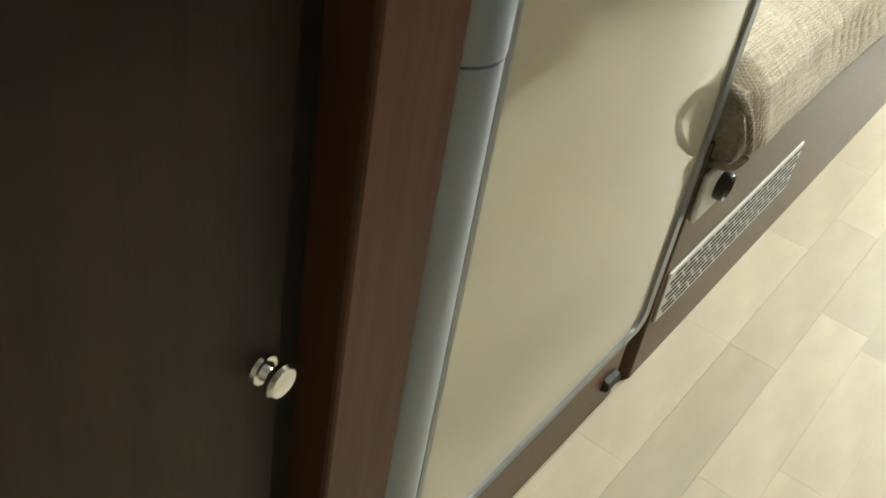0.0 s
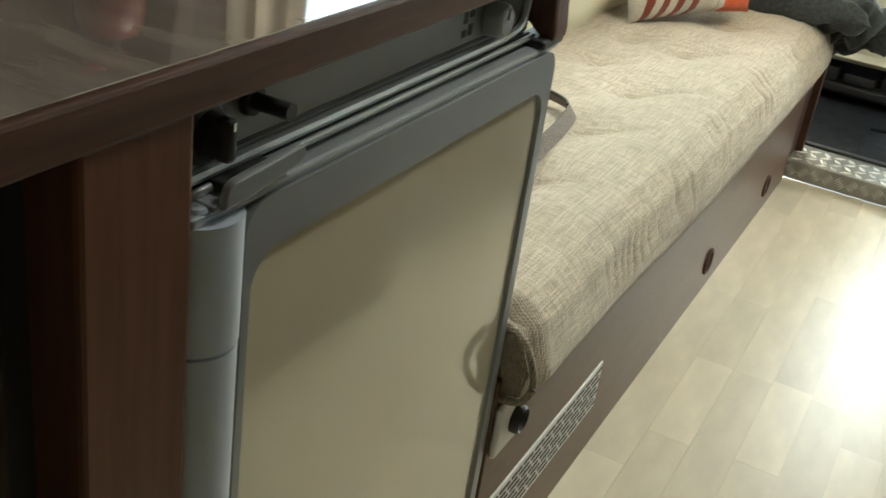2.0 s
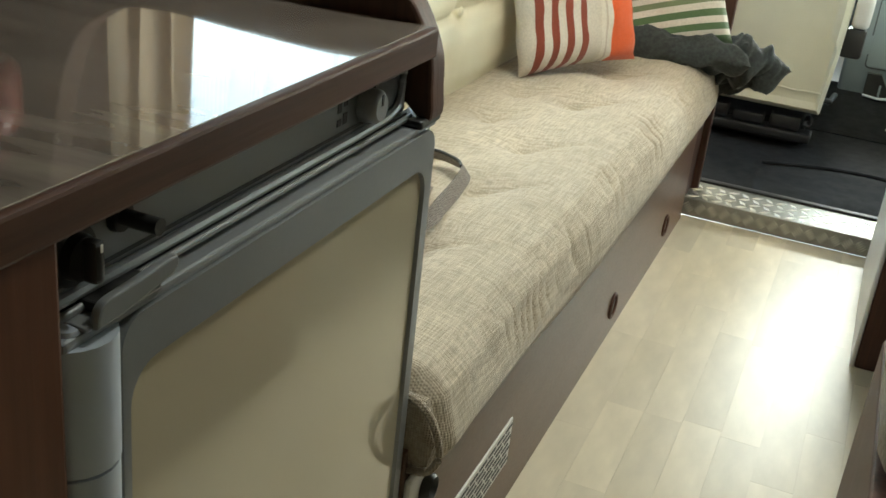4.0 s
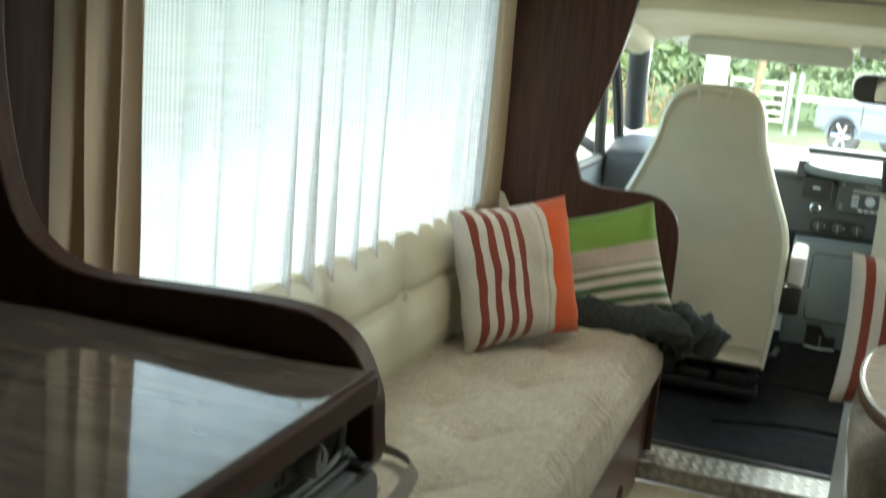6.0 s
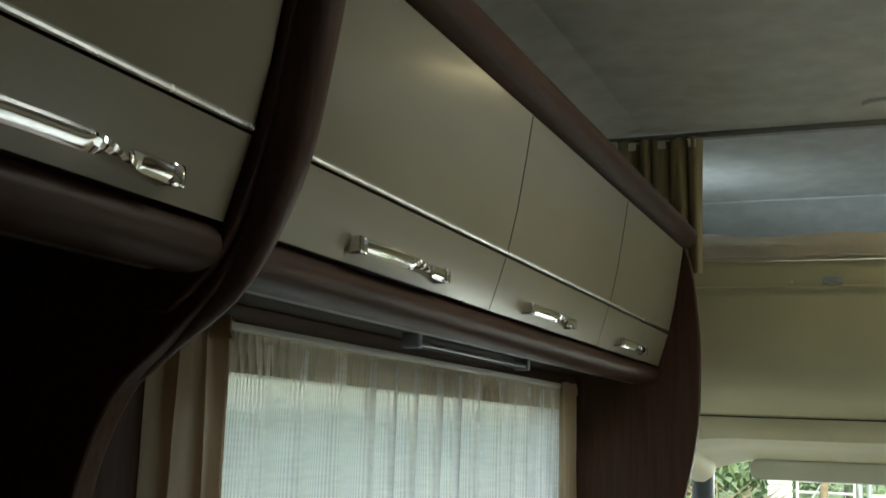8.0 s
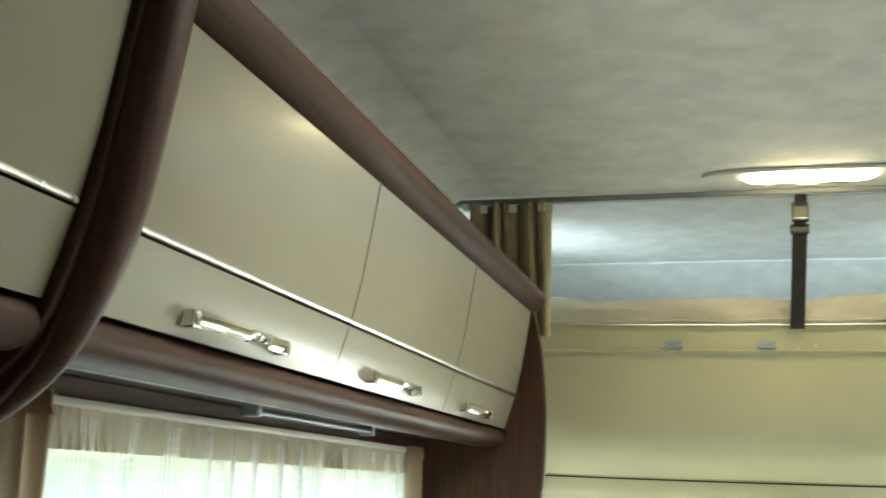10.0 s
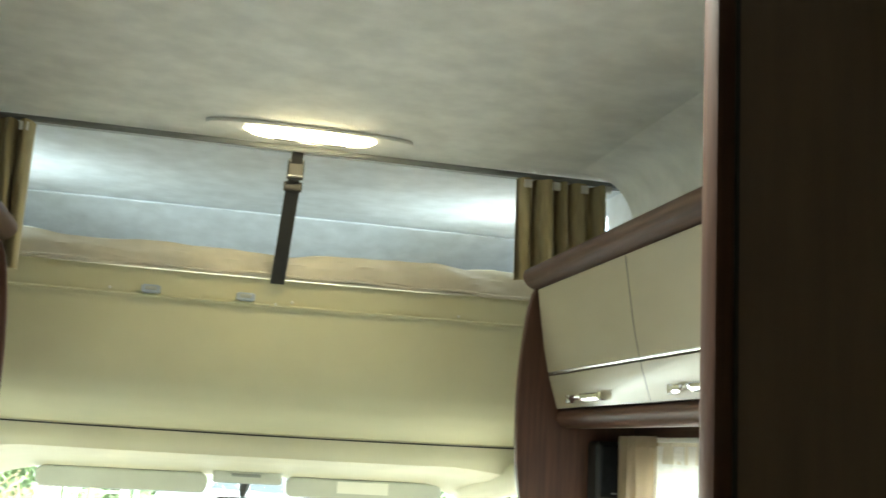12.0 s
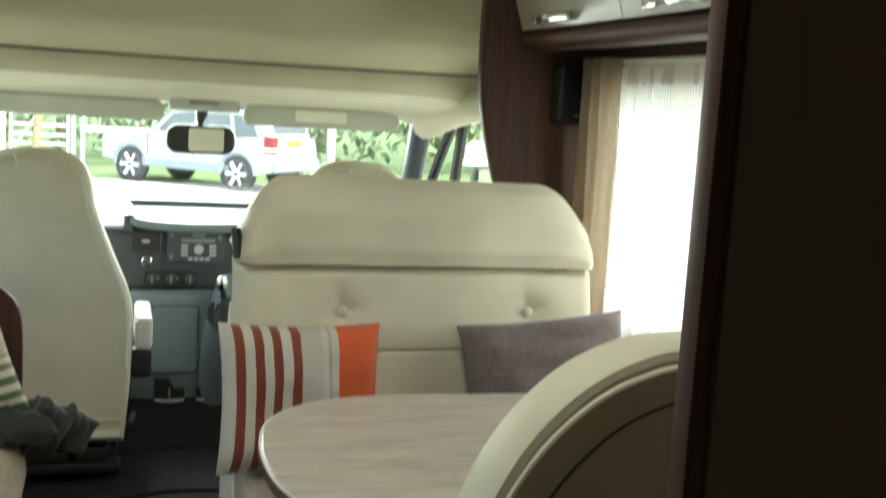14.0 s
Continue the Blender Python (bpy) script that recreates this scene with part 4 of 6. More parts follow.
def locker(s, y0, y1, handle_run, name="overhead_locker", group="overhead lockers"):
    t = thing(name, (s * 0.95, (y0 + y1) / 2, ZB), "cream gloss overhead locker with a bulging door and chrome handle", "locker", group)
    g = 0.0022

    def face(u, v, z0, z1):
        z = z0 + (z1 - z0) * v
        return (s * locker_profile((z - ZB) / (ZT - ZB)), y0 + g + (y1 - y0 - 2 * g) * (u if s < 0 else 1 - u), z)
    part("body", box(s * 0.846, s * 1.055, y0 + 0.003, y1 - 0.003, ZB + 0.006, ZT + 0.02), WOOD_Y, t)
    part("upper_door", sheet(lambda u, v: face(u, v, ZM + 0.002, ZT), 4, 10, -0.016), CREAM_GLOSS, t)
    lower = part("lower_door", sheet(lambda u, v: face(u, v, ZB, ZM - 0.004), 4, 6, -0.016), CREAM_GLOSS, t)
    xb = s * (locker_profile((ZM - ZB) / (ZT - ZB)) - 0.0150)
    part("bead", tube([(xb, y0 + g, ZM - 0.001), (xb, y1 - g, ZM - 0.001)], 0.0040, 8), BEAD, t, "thin bright metal bead")
    line = [(s * (locker_profile(k / 12) - 0.0142), y0, ZB + (ZT - ZB) * k / 12) for k in range(13)]
    part("joint", tube(line, 0.0032, 6), BLACK, t, "dark joint between doors")
    if handle_run:
        handle(lower, s, handle_run[0], handle_run[1], 1.543)
    return t


locker(-1, 1.372, 2.069, (1.548, 1.832))
locker(-1, 2.069, 2.767, (2.225, 2.508))
locker(-1, 2.767, 3.438, (2.91, 3.18))
locker(-1, 0.55, 1.285, (0.90, 1.178))
locker(1, 2.801, 3.438, (3.055, 3.295))
locker(1, 2.15, 2.801, (2.42, 2.66))
locker(1, 1.50, 2.15, None)


def locker_rails(s, y0, y1, name):
    t = thing(name, (s * 0.8, (y0 + y1) / 2, ZB), "dark walnut rounded rails along the lockers", "rail")
    pr = [(s * (a - 0.005), b - 0.006) for a, b in curve_points([(0.80, 1.868), (0.742, 1.862), (0.712, 1.870), (0.694, 1.892), (0.70, 1.918), (0.735, 1.932), (0.80, 1.935)], 4)]
    bm = prism(pr, "y", y0, y1 + 0.035, 0.008)
    part("top_rail", bm, WOOD_Y, t)
    pr = [(s * (a - 0.014), b - 0.004) for a, b in curve_points([(0.865, 1.520), (0.835, 1.526), (0.818, 1.520), (0.808, 1.503), (0.815, 1.484), (0.836, 1.474), (0.865, 1.474)], 4)]
    part("bottom_rail", prism(pr, "y", y0, y1, 0.004), WOOD_Y, t)
    part("soffit", box(s * 0.86, s * 1.055, y0, y1, 1.488, 1.526), DARK_DOOR, t)
    part("light_channel", box(s * 0.838, s * 0.868, y0 + 0.03, y1 - 0.03, 1.470, 1.4735, 0.001), SILVER, t)
    part("shelf_back", box(s * 1.02, s * 1.058, y0, y1, 1.93, 1.95), WOOD_Y, t)
    return t


locker_rails(-1, 1.34, 3.438, "locker_rails")
locker_rails(-1, 0.50, 1.285, "locker_rails")
locker_rails(1, 1.50, 3.438, "locker_rails")
strip = thing("strip_light", (-0.955, 2.42, 1.47), "slim silver strip light under the lockers", "strip light")
part("bar", box(-0.975, -0.948, 2.135, 2.745, 1.466, 1.476, 0.003), SILVER, strip)
for y in (2.118, 2.728):
    part("end_cap", box(-0.978, -0.944, y, y + 0.018, 1.462, 1.489, 0.003), SILVER_LIGHT, strip)
structure("pelmet_left", box(-1.058, -1.03, 1.34, 3.438, 1.435, 1.488, 0.003), WOOD_Y, "dark walnut board over the window", "trim")
structure("pelmet_right", box(1.03, 1.058, 2.0, 3.438, 1.435, 1.488, 0.003), WOOD_Y, "dark walnut board over the window", "trim")


# ---- windows and curtains ----
def window(s, y0, y1, z0, z1, name):
    t = thing(name, (s * 1.08, (y0 + y1) / 2, z0), "side window with a pale frame and a rolled blind", "window", "", "structure")
    f = part("window_frame", box(s * 1.045, s * 1.07, y0 - 0.03, y1 + 0.03, z0 - 0.035, z0, 0.004), WHITE, t)
    part("window_frame", box(s * 1.045, s * 1.07, y0 - 0.03, y1 + 0.03, z1 - 0.004, z1 + 0.03, 0.004), WHITE, t)
    for a in (y0 - 0.03, y1 - 0.004):
        part("window_frame", box(s * 1.045, s * 1.07, a, a + 0.034, z0, z1, 0.004), WHITE, t)
    p = part("pane", box(s * 1.085, s * 1.089, y0, y1, z0, z1), PANE, t)
    p.visible_shadow = False
    part("catch_handle", box(s * 1.072, s * 1.084, y1 - 0.30, y1 - 0.20, z0 + 0.01, z0 + 0.035, 0.004), WHITE, t)
    return t


window(-1, 1.55, 3.20, 0.775, 1.392, "window_1")
window(1, 2.2, 3.28, 0.775, 1.37, "window_2")
c = part("net_curtain", pleats(-0.985, 1.54, 3.13, 0.70, 1.430, 0.016, 15, 3, gather=0.1, nu=420, nv=20, loop=1.25, uneven=0.4), NET, None, "", 80)
part("heading", pleats(-0.982, 1.54, 3.13, 1.386, 1.440, 0.007, 42, 5, gather=0.5, nu=420, nv=4, loop=0.8), HEADING, c, "cream gathered heading tape", 80)
part("hem", pleats(-0.987, 1.54, 3.13, 0.698, 0.735, 0.0165, 15, 3, gather=0.1, nu=420, nv=3, loop=1.25, uneven=0.4), NET, c, "doubled hem", 80)
tagged(c, "white net curtain with soft folds at the sofa window", "net curtain", "net curtains")
c = part("net_curtain", pleats(0.985, 2.1, 3.30, 0.70, 1.430, 0.016, 11, 8, gather=0.1, nu=300, nv=20, loop=1.25, uneven=0.4), NET, None, "", 80)
part("heading", pleats(0.982, 2.1, 3.30, 1.386, 1.440, 0.007, 32, 6, gather=0.5, nu=320, nv=4, loop=0.8), HEADING, c, "cream gathered heading tape", 80)
tagged(c, "white net curtain with soft folds at the dinette window", "net curtain", "net curtains")
for s, y0, y1, z0, n, sd, d in ((-1, 1.42, 1.585, 0.80, 3, 5, 0.026), (-1, 3.07, 3.20, 0.74, 3, 11, 0.02), (1, 3.15, 3.37, 0.72, 3, 17, 0.032)):
    c = thing("drape", (s * 0.968, y0, z0), "taupe-beige gathered side curtain", "curtain", "side curtains")
    part("cloth", pleats(s * 0.968, y0, y1, z0, 1.452, d, n, sd, gather=0.15, nu=90), DRAPE, c, "", 80)
    part("header_tape", pleats(s * 0.966, y0, y1, 1.425, 1.455, d * 0.8, n, sd, gather=0.15, nu=60, nv=2), DRAPE, c, "", 80)
    part("hem", pleats(s * 0.968, y0, y1, z0 - 0.004, z0 + 0.03, d * 1.12, n, sd, gather=0.0, nu=90, nv=2), DRAPE, c, "", 80)
for s, y0, y1 in ((-1, 1.42, 3.20), (1, 2.0, 3.37)):
    t = thing("curtain_track", (s * 0.985, y0, 1.445), "white curtain track above the window", "curtain rail")
    part("track", box(s * 0.975, s * 0.995, y0, y1, 1.440, 1.452, 0.002), WHITE, t)
    part("bracket", box(s * 0.99, s * 1.03, y0 + 0.2, y0 + 0.23, 1.442, 1.45), WHITE, t)


# ---- over-cab curtain, strap and lamp ----
rail = thing("berth_curtain_rail", (0, 3.57, 2.22), "thin grey curtain rail under the ceiling", "curtain rail")
part("track", tube([(-1.05, 3.57, 2.220), (1.05, 3.57, 2.220)], 0.009, 8), SILVER, rail)
for x in (-0.97, 0.97):
    part("end_stop", lathe([(0, 0), (0.013, 0), (0.013, 0.02), (0, 0.022)], pose(x, 3.57, 2.205, 0, 90, 0), 12), WHITE, rail)
for s in (-1, 1):
    c = part("berth_curtain", pleats(3.575, s * 0.955 if s < 0 else 0.685, -0.70 if s < 0 else 0.97, 1.80 if s < 0 else 1.90, 2.212, 0.026, 5, 21 + s, axis="x", gather=-0.15, nu=110), DRAPE_OLIVE, None, "", 80)
    tagged(c, "olive-gold curtain gathered beside the berth", "curtain", "berth curtains")
    for k in range(3):
        x = s * (0.72 + 0.09 * k)
        o = part("curtain_glider", box(x - 0.012, x + 0.012, 3.550, 3.556, 2.180, 2.205, 0.002), WHITE, None)
        tagged(o, "small white curtain glider on the rail", "glider", "curtain gliders")
strap = thing("retaining_strap", (0.03, 3.7, 1.86), "black webbing strap with a buckle, from ceiling to berth", "strap")


def web(y0, z0, y1, z1, x0, x1, w, t=0.003):
    a, b = Vector((x0, y0, z0)), Vector((x1, y1, z1))
    n = Vector((0, z1 - z0, -(y1 - y0))).normalized() * t
    bm = bmesh.new()
    vs = [[bm.verts.new(p + Vector((q * w, 0, 0)) + n * k) for q in (-1, 1) for k in (-1, 1)] for p in (a, b)]
    for i, j in ((0, 1), (1, 3), (3, 2), (2, 0)):
        bm.faces.new((vs[0][i], vs[0][j], vs[1][j], vs[1][i]))
    for e in vs:
        bm.faces.new((e[0], e[1], e[3], e[2]))
    bmesh.ops.recalc_face_normals(bm, faces=bm.faces[:])
    return bm


S0, S1 = Vector((0.030, 3.595, 2.228)), Vector((0.019, 3.842, 1.862))
at = lambda f: S0.lerp(S1, f)
p, q = at(0), at(0.30)
part("upper_webbing", web(p.y, p.z, q.y, q.z, p.x, q.x, 0.017), BLACK, strap)
p, q = at(0.26), at(1.0)
part("lower_webbing", web(p.y - 0.004, p.z, q.y - 0.004, q.z, p.x, q.x, 0.021), BLACK, strap)
q = at(0.15)
b = part("buckle", box(q.x - 0.024, q.x + 0.024, q.y - 0.014, q.y + 0.004, q.z - 0.030, q.z + 0.030, 0.004), BLACK, strap, "black side-release buckle")
for dz in (-0.024, 0.022):
    part("bar", box(q.x - 0.022, q.x + 0.022, q.y - 0.0165, q.y - 0.0138, q.z + dz, q.z + dz + 0.005, 0.001), SILVER, b)
q = at(0.28)
part("slider", box(q.x - 0.027, q.x + 0.027, q.y - 0.012, q.y + 0.002, q.z - 0.012, q.z + 0.018, 0.004), BLACK, strap)

lamp = thing("ceiling_lamp", (0.04, 3.44, CEIL_Z), "lit oval ceiling lamp on a slim pale plate", "ceiling lamp")
LX, LY = 0.045, 3.415
plate = [(LX + 0.287 * math.copysign(abs(math.cos(a)) ** 0.6, math.cos(a)), LY + 0.05 * math.copysign(abs(math.sin(a)) ** 0.9, math.sin(a))) for a in [2 * math.pi * k / 40 for k in range(40)]]
part("plate", prism(plate, "z", CEIL_Z - 0.012, CEIL_Z - 0.001, 0.003), WHITE, lamp)
part("diffuser", lathe([(0, -0.030), (0.10, -0.027), (0.16, -0.020), (0.182, -0.006), (0.182, 0.0), (0, 0.0)], Matrix.Translation((LX, LY, CEIL_Z - 0.012)) @ Matrix.Diagonal((1, 0.24, 0.75, 1)), 40), LAMP_GLOW, lamp, "glowing warm white diffuser")
part("band", box(LX - 0.10, LX + 0.10, LY - 0.006, LY + 0.006, CEIL_Z - 0.037, CEIL_Z - 0.033, 0.001), SILVER, lamp)

# ---- dinette ----
din = thing("dinette_bench", (0.45, 3.0, 0), "forward-facing dinette bench in cream leather on a dark base", "bench")
part("base", box(0.005, 1.05, 2.668, 3.285, 0.0, 0.335, 0.004), WOOD, din, "base in a dark walnut colour")
part("aisle_panel", prism([(2.668, 0.0), (3.29, 0.0), (3.29, 0.62), (3.20, 0.80), (3.12, 0.62), (3.02, 0.40), (2.668, 0.34)], "x", -0.006, 0.004, 0.003), WHITE, din, "pale side panel")


def slab(x0, x1, y0, y1, z0, z1, r, puff=0.012, seed=0, nu=40, nv=30, dents=()):
    """A padded block with rounded edges and a slightly uneven face."""
    bm = box(x0, x1, y0, y1, z0, z1, r, 4)
    bmesh.ops.subdivide_edges(bm, edges=[e for e in bm.edges if e.calc_length() > r * 1.5], cuts=12, use_grid_fill=True)
    bm.normal_update()
    for v in bm.verts:
        c = Vector(((v.co.x - x0) / (x1 - x0), (v.co.y - y0) / (y1 - y0), (v.co.z - z0) / (z1 - z0)))
        k = 1.0
        for a in c:
            k *= 0.35 + 0.65 * min(1, 4 * max(0, a * (1 - a)) ** 0.6)
        v.co += v.normal * (puff * k + 0.004 * noise.noise(v.co * 7 + Vector((seed, 0, 0))))
        for d, rad, depth, n in dents:
            v.co -= Vector(n) * depth * math.exp(-((v.co - Vector(d)).length / rad) ** 2)
    return bm


part("seat_cushion", slab(0.0, 1.03, 2.60, 3.02, 0.335, 0.475, 0.045, seed=3), FABRIC_SIDE, din, "brown-beige woven seat cushion")


def bench_back(u, v, lower):
    x0, x1 = (-0.014, 0.888)
    x = x0 + (x1 - x0) * u
    e = min(1, u / 0.045, (1 - u) / 0.045)
    r = 1 - (1 - e) ** 2.2
    line = [(2.975, 0.44), (2.955, 0.52), (2.958, 0.60), (2.985, 0.715), (2.992, 0.722), (2.985, 0.73), (2.988, 0.78), (3.00, 0.84), (3.012, 0.90), (3.03, 0.915)] if lower else \
        [(3.03, 0.918), (3.002, 0.925), (2.995, 0.96), (3.01, 1.04), (3.035, 1.10), (3.07, 1.125), (3.11, 1.115)]
    k = v * (len(line) - 1)
    i = min(int(k), len(line) - 2)
    a, b = line[i], line[i + 1]
    f = k - i
    y, z = a[0] + (b[0] - a[0]) * f, a[1] + (b[1] - a[1]) * f
    y += (1 - r) * 0.07
    if not lower:
        top = 1.125 - 0.17 * max(0, (0.13 - u) / 0.13) ** 2.2 - 0.17 * max(0, (u - 0.80) / 0.20) ** 2.4
        z = 0.918 + (z - 0.918) * (top - 0.918) / (1.125 - 0.918) + 0.008 * math.exp(-((u - 0.28) / 0.1) ** 2) * v
        y += 0.004 * noise.noise(Vector((x * 8, z * 8, 1))) + 0.003 * math.sin(x * 60 + z * 30) * max(0, 1 - u / 0.2)
    else:
        for cx in (0.236, 0.700):
            d = math.hypot(x - cx, z - 0.812)
            y += 0.022 * math.exp(-(d / 0.042) ** 2)
            ang = math.atan2(z - 0.812, x - cx)
            y += 0.005 * max(0, math.sin(ang * 4 + 0.6)) * math.exp(-(d / 0.07) ** 2)
        y += 0.004 * noise.noise(Vector((x * 6, z * 6, 5)))
    return (x, y, z)


part("back_cushion", sheet(lambda u, v: bench_back(u, v, True), 110, 60, 0.05), LEATHER, din, "cream leather buttoned back")
part("headrest_roll", sheet(lambda u, v: bench_back(u, v, False), 90, 30, 0.05), LEATHER, din, "cream leather top roll")
part("back_shell", prism([(3.0, 0.34), (3.11, 0.34), (3.14, 0.98), (3.12, 1.00), (3.06, 0.9)], "x", 0.06, 0.80, 0.01), LEATHER, din)
for cx in (0.236, 0.700):
    part("button", lathe([(0, 0.010), (0.010, 0.007), (0.015, 0), (0, 0)], pose(cx, 3.012, 0.812, 90), 14), LEATHER, din)
part("belt_guide", tube([(-0.005, 3.04, 0.93), (-0.012, 3.05, 1.00)], 0.012, 8), BLACK, din, "black belt guide")
pillow("scatter_cushion", (0.125, 2.885, 0.645), 4, -13, 1, 0.37, 0.33, 0.13, ORANGE_STRIPES, "cream cushion with rust stripes and orange side on dinette bench", 12)
pillow("scatter_cushion", (0.70, 2.86, 0.70), -12, -22, -8, 0.40, 0.26, 0.14, PLUM, "grey-plum velvet cushion on the dinette bench", 15)

table = thing("dinette_table", (0.5, 2.3, 0), "dinette table with a rounded pale veined top and a silver leg", "table")
out = curve_points([(1.0, 2.69), (0.55, 2.69), (0.25, 2.695), (0.10, 2.65), (0.01, 2.55), (-0.025, 2.42), (-0.03, 2.25), (0.0, 2.12), (0.08, 2.02), (0.25, 1.98), (0.6, 1.98), (1.0, 1.98)], 5)
part("tabletop", prism(out, "z", 0.670, 0.698, 0.006), TABLE, table)
part("edge_band", tube([(x, y, 0.683) for x, y in out[4:-4]], 0.012, 8, flat=(0.25, 1)), BASE, table, "brown edge band")
part("edge_bead", tube([(x, y, 0.6955) for x, y in out[4:-4]], 0.0022, 6), WHITE, table, "thin pale bead")
part("leg", tube([(0.13, 2.33, 0.0), (0.13, 2.33, 0.67)], 0.028, 16), SILVER, table, "silver table leg")
part("foot", lathe([(0, 0), (0.10, 0), (0.095, 0.012), (0.03, 0.03), (0, 0.03)], pose(0.13, 2.33, 0.0), 24), SILVER, table)

near = thing("rear_bench", (0.5, 1.8, 0), "rear-facing dinette seat with a tall curved cream back", "bench")
# Pale side in shade, coloured dark walnut so the fridge door mirrors it dark.
part("base", box(0.0, 1.05, 1.53, 2.05, 0.0, 0.36, 0.004), WOOD, near, "base in a dark walnut colour")
part("seat_cushion", slab(0.0, 1.03, 1.60, 2.02, 0.36, 0.50, 0.05, seed=8), FABRIC_SIDE, near, "brown-beige woven seat cushion")
prof = curve_points([(0.103, 0.50), (0.108, 0.675), (0.138, 0.815), (0.190, 0.915), (0.261, 0.985), (0.334, 1.021), (0.413, 1.034), (0.65, 1.037), (0.90, 1.02), (0.98, 0.95), (0.99, 0.50)], 5)
part("back_cushion", prism(prof, "y", 1.695, 1.80, 0.014), LEATHER, near, "cream leather seat back")
inner = [(x * 0.93 + 0.05, z * 0.97 - 0.03) for x, z in prof]
part("back_panel", prism([(x * 0.985 + 0.010, z * 0.985 - 0.004) for x, z in prof], "y", 1.688, 1.70, 0.005), LEATHER, near)
part("piping", tube([(x, 1.688, z) for x, z in inner], 0.0022, 6), DASH_DARK, near, "dark seam piping")

ward = thing("wardrobe", (0.6, 1.0, 0), "tall smoked brown wardrobe beside the dinette", "wardrobe")
WX, WY = 0.240, 1.45
part("edge_post", box(WX, WX + 0.022, WY - 0.034, WY, 0.0, CEIL_Z - 0.002, 0.006), WOOD, ward)
part("side_panel", box(WX + 0.022, 1.055, WY - 0.028, WY - 0.004, 0.0, CEIL_Z - 0.002, 0.002), WARDROBE_LIT, ward)
part("edge_bead", box(WX + 0.022, WX + 0.027, WY - 0.031, WY - 0.028, 0.0, CEIL_Z - 0.003, 0.001), BLACK, ward)

# Unseen frame, made up to go round the overhead lamp's opening.
roof = thing("rooflight", (0, 1.85, CEIL_Z), "added square opening with a white frame, out of view, for the overhead lamp", "rooflight", "", "structure")
for x0, x1, y0, y1 in ((-0.23, 0.23, 1.62, 1.665), (-0.23, 0.23, 2.035, 2.08), (-0.23, -0.185, 1.665, 2.035), (0.185, 0.23, 1.665, 2.035)):
    part("frame", box(x0, x1, y0, y1, CEIL_Z - 0.014, CEIL_Z - 0.001, 0.003), WHITE, roof)
speaker = thing("loudspeaker", (0.95, 3.42, 1.27), "black wall loudspeaker under the lockers", "loudspeaker")
part("cabinet", box(0.895, 1.005, 3.37, 3.462, 1.275, 1.438, 0.012, 3), BLACK, speaker)
part("grille", box(0.903, 0.997, 3.362, 3.372, 1.288, 1.428, 0.006), RUBBER, speaker)
part("badge", box(0.935, 0.958, 3.3605, 3.3625, 1.296, 1.300), SILVER, speaker)
ext = thing("fire_extinguisher", (-1.03, 1.245, 1.005), "small red fire extinguisher fixed to the wall over the worktop", "fire extinguisher")
part("cylinder", lathe([(0, 0), (0.028, 0), (0.036, 0.008), (0.038, 0.02), (0.038, 0.066), (0.030, 0.082), (0.014, 0.09), (0, 0.09)], pose(-1.012, 1.245, 1.007), 20), RED, ext)
part("valve", tube([(-1.012, 1.245, 1.095), (-1.012, 1.245, 1.12)], 0.012, 10), BLACK, ext)
part("lever", box(-1.022, -1.002, 1.19, 1.265, 1.117, 1.129, 0.003), RED, ext)
part("bracket", box(-1.052, -1.046, 1.225, 1.265, 0.995, 1.105, 0.002), BLACK, ext)


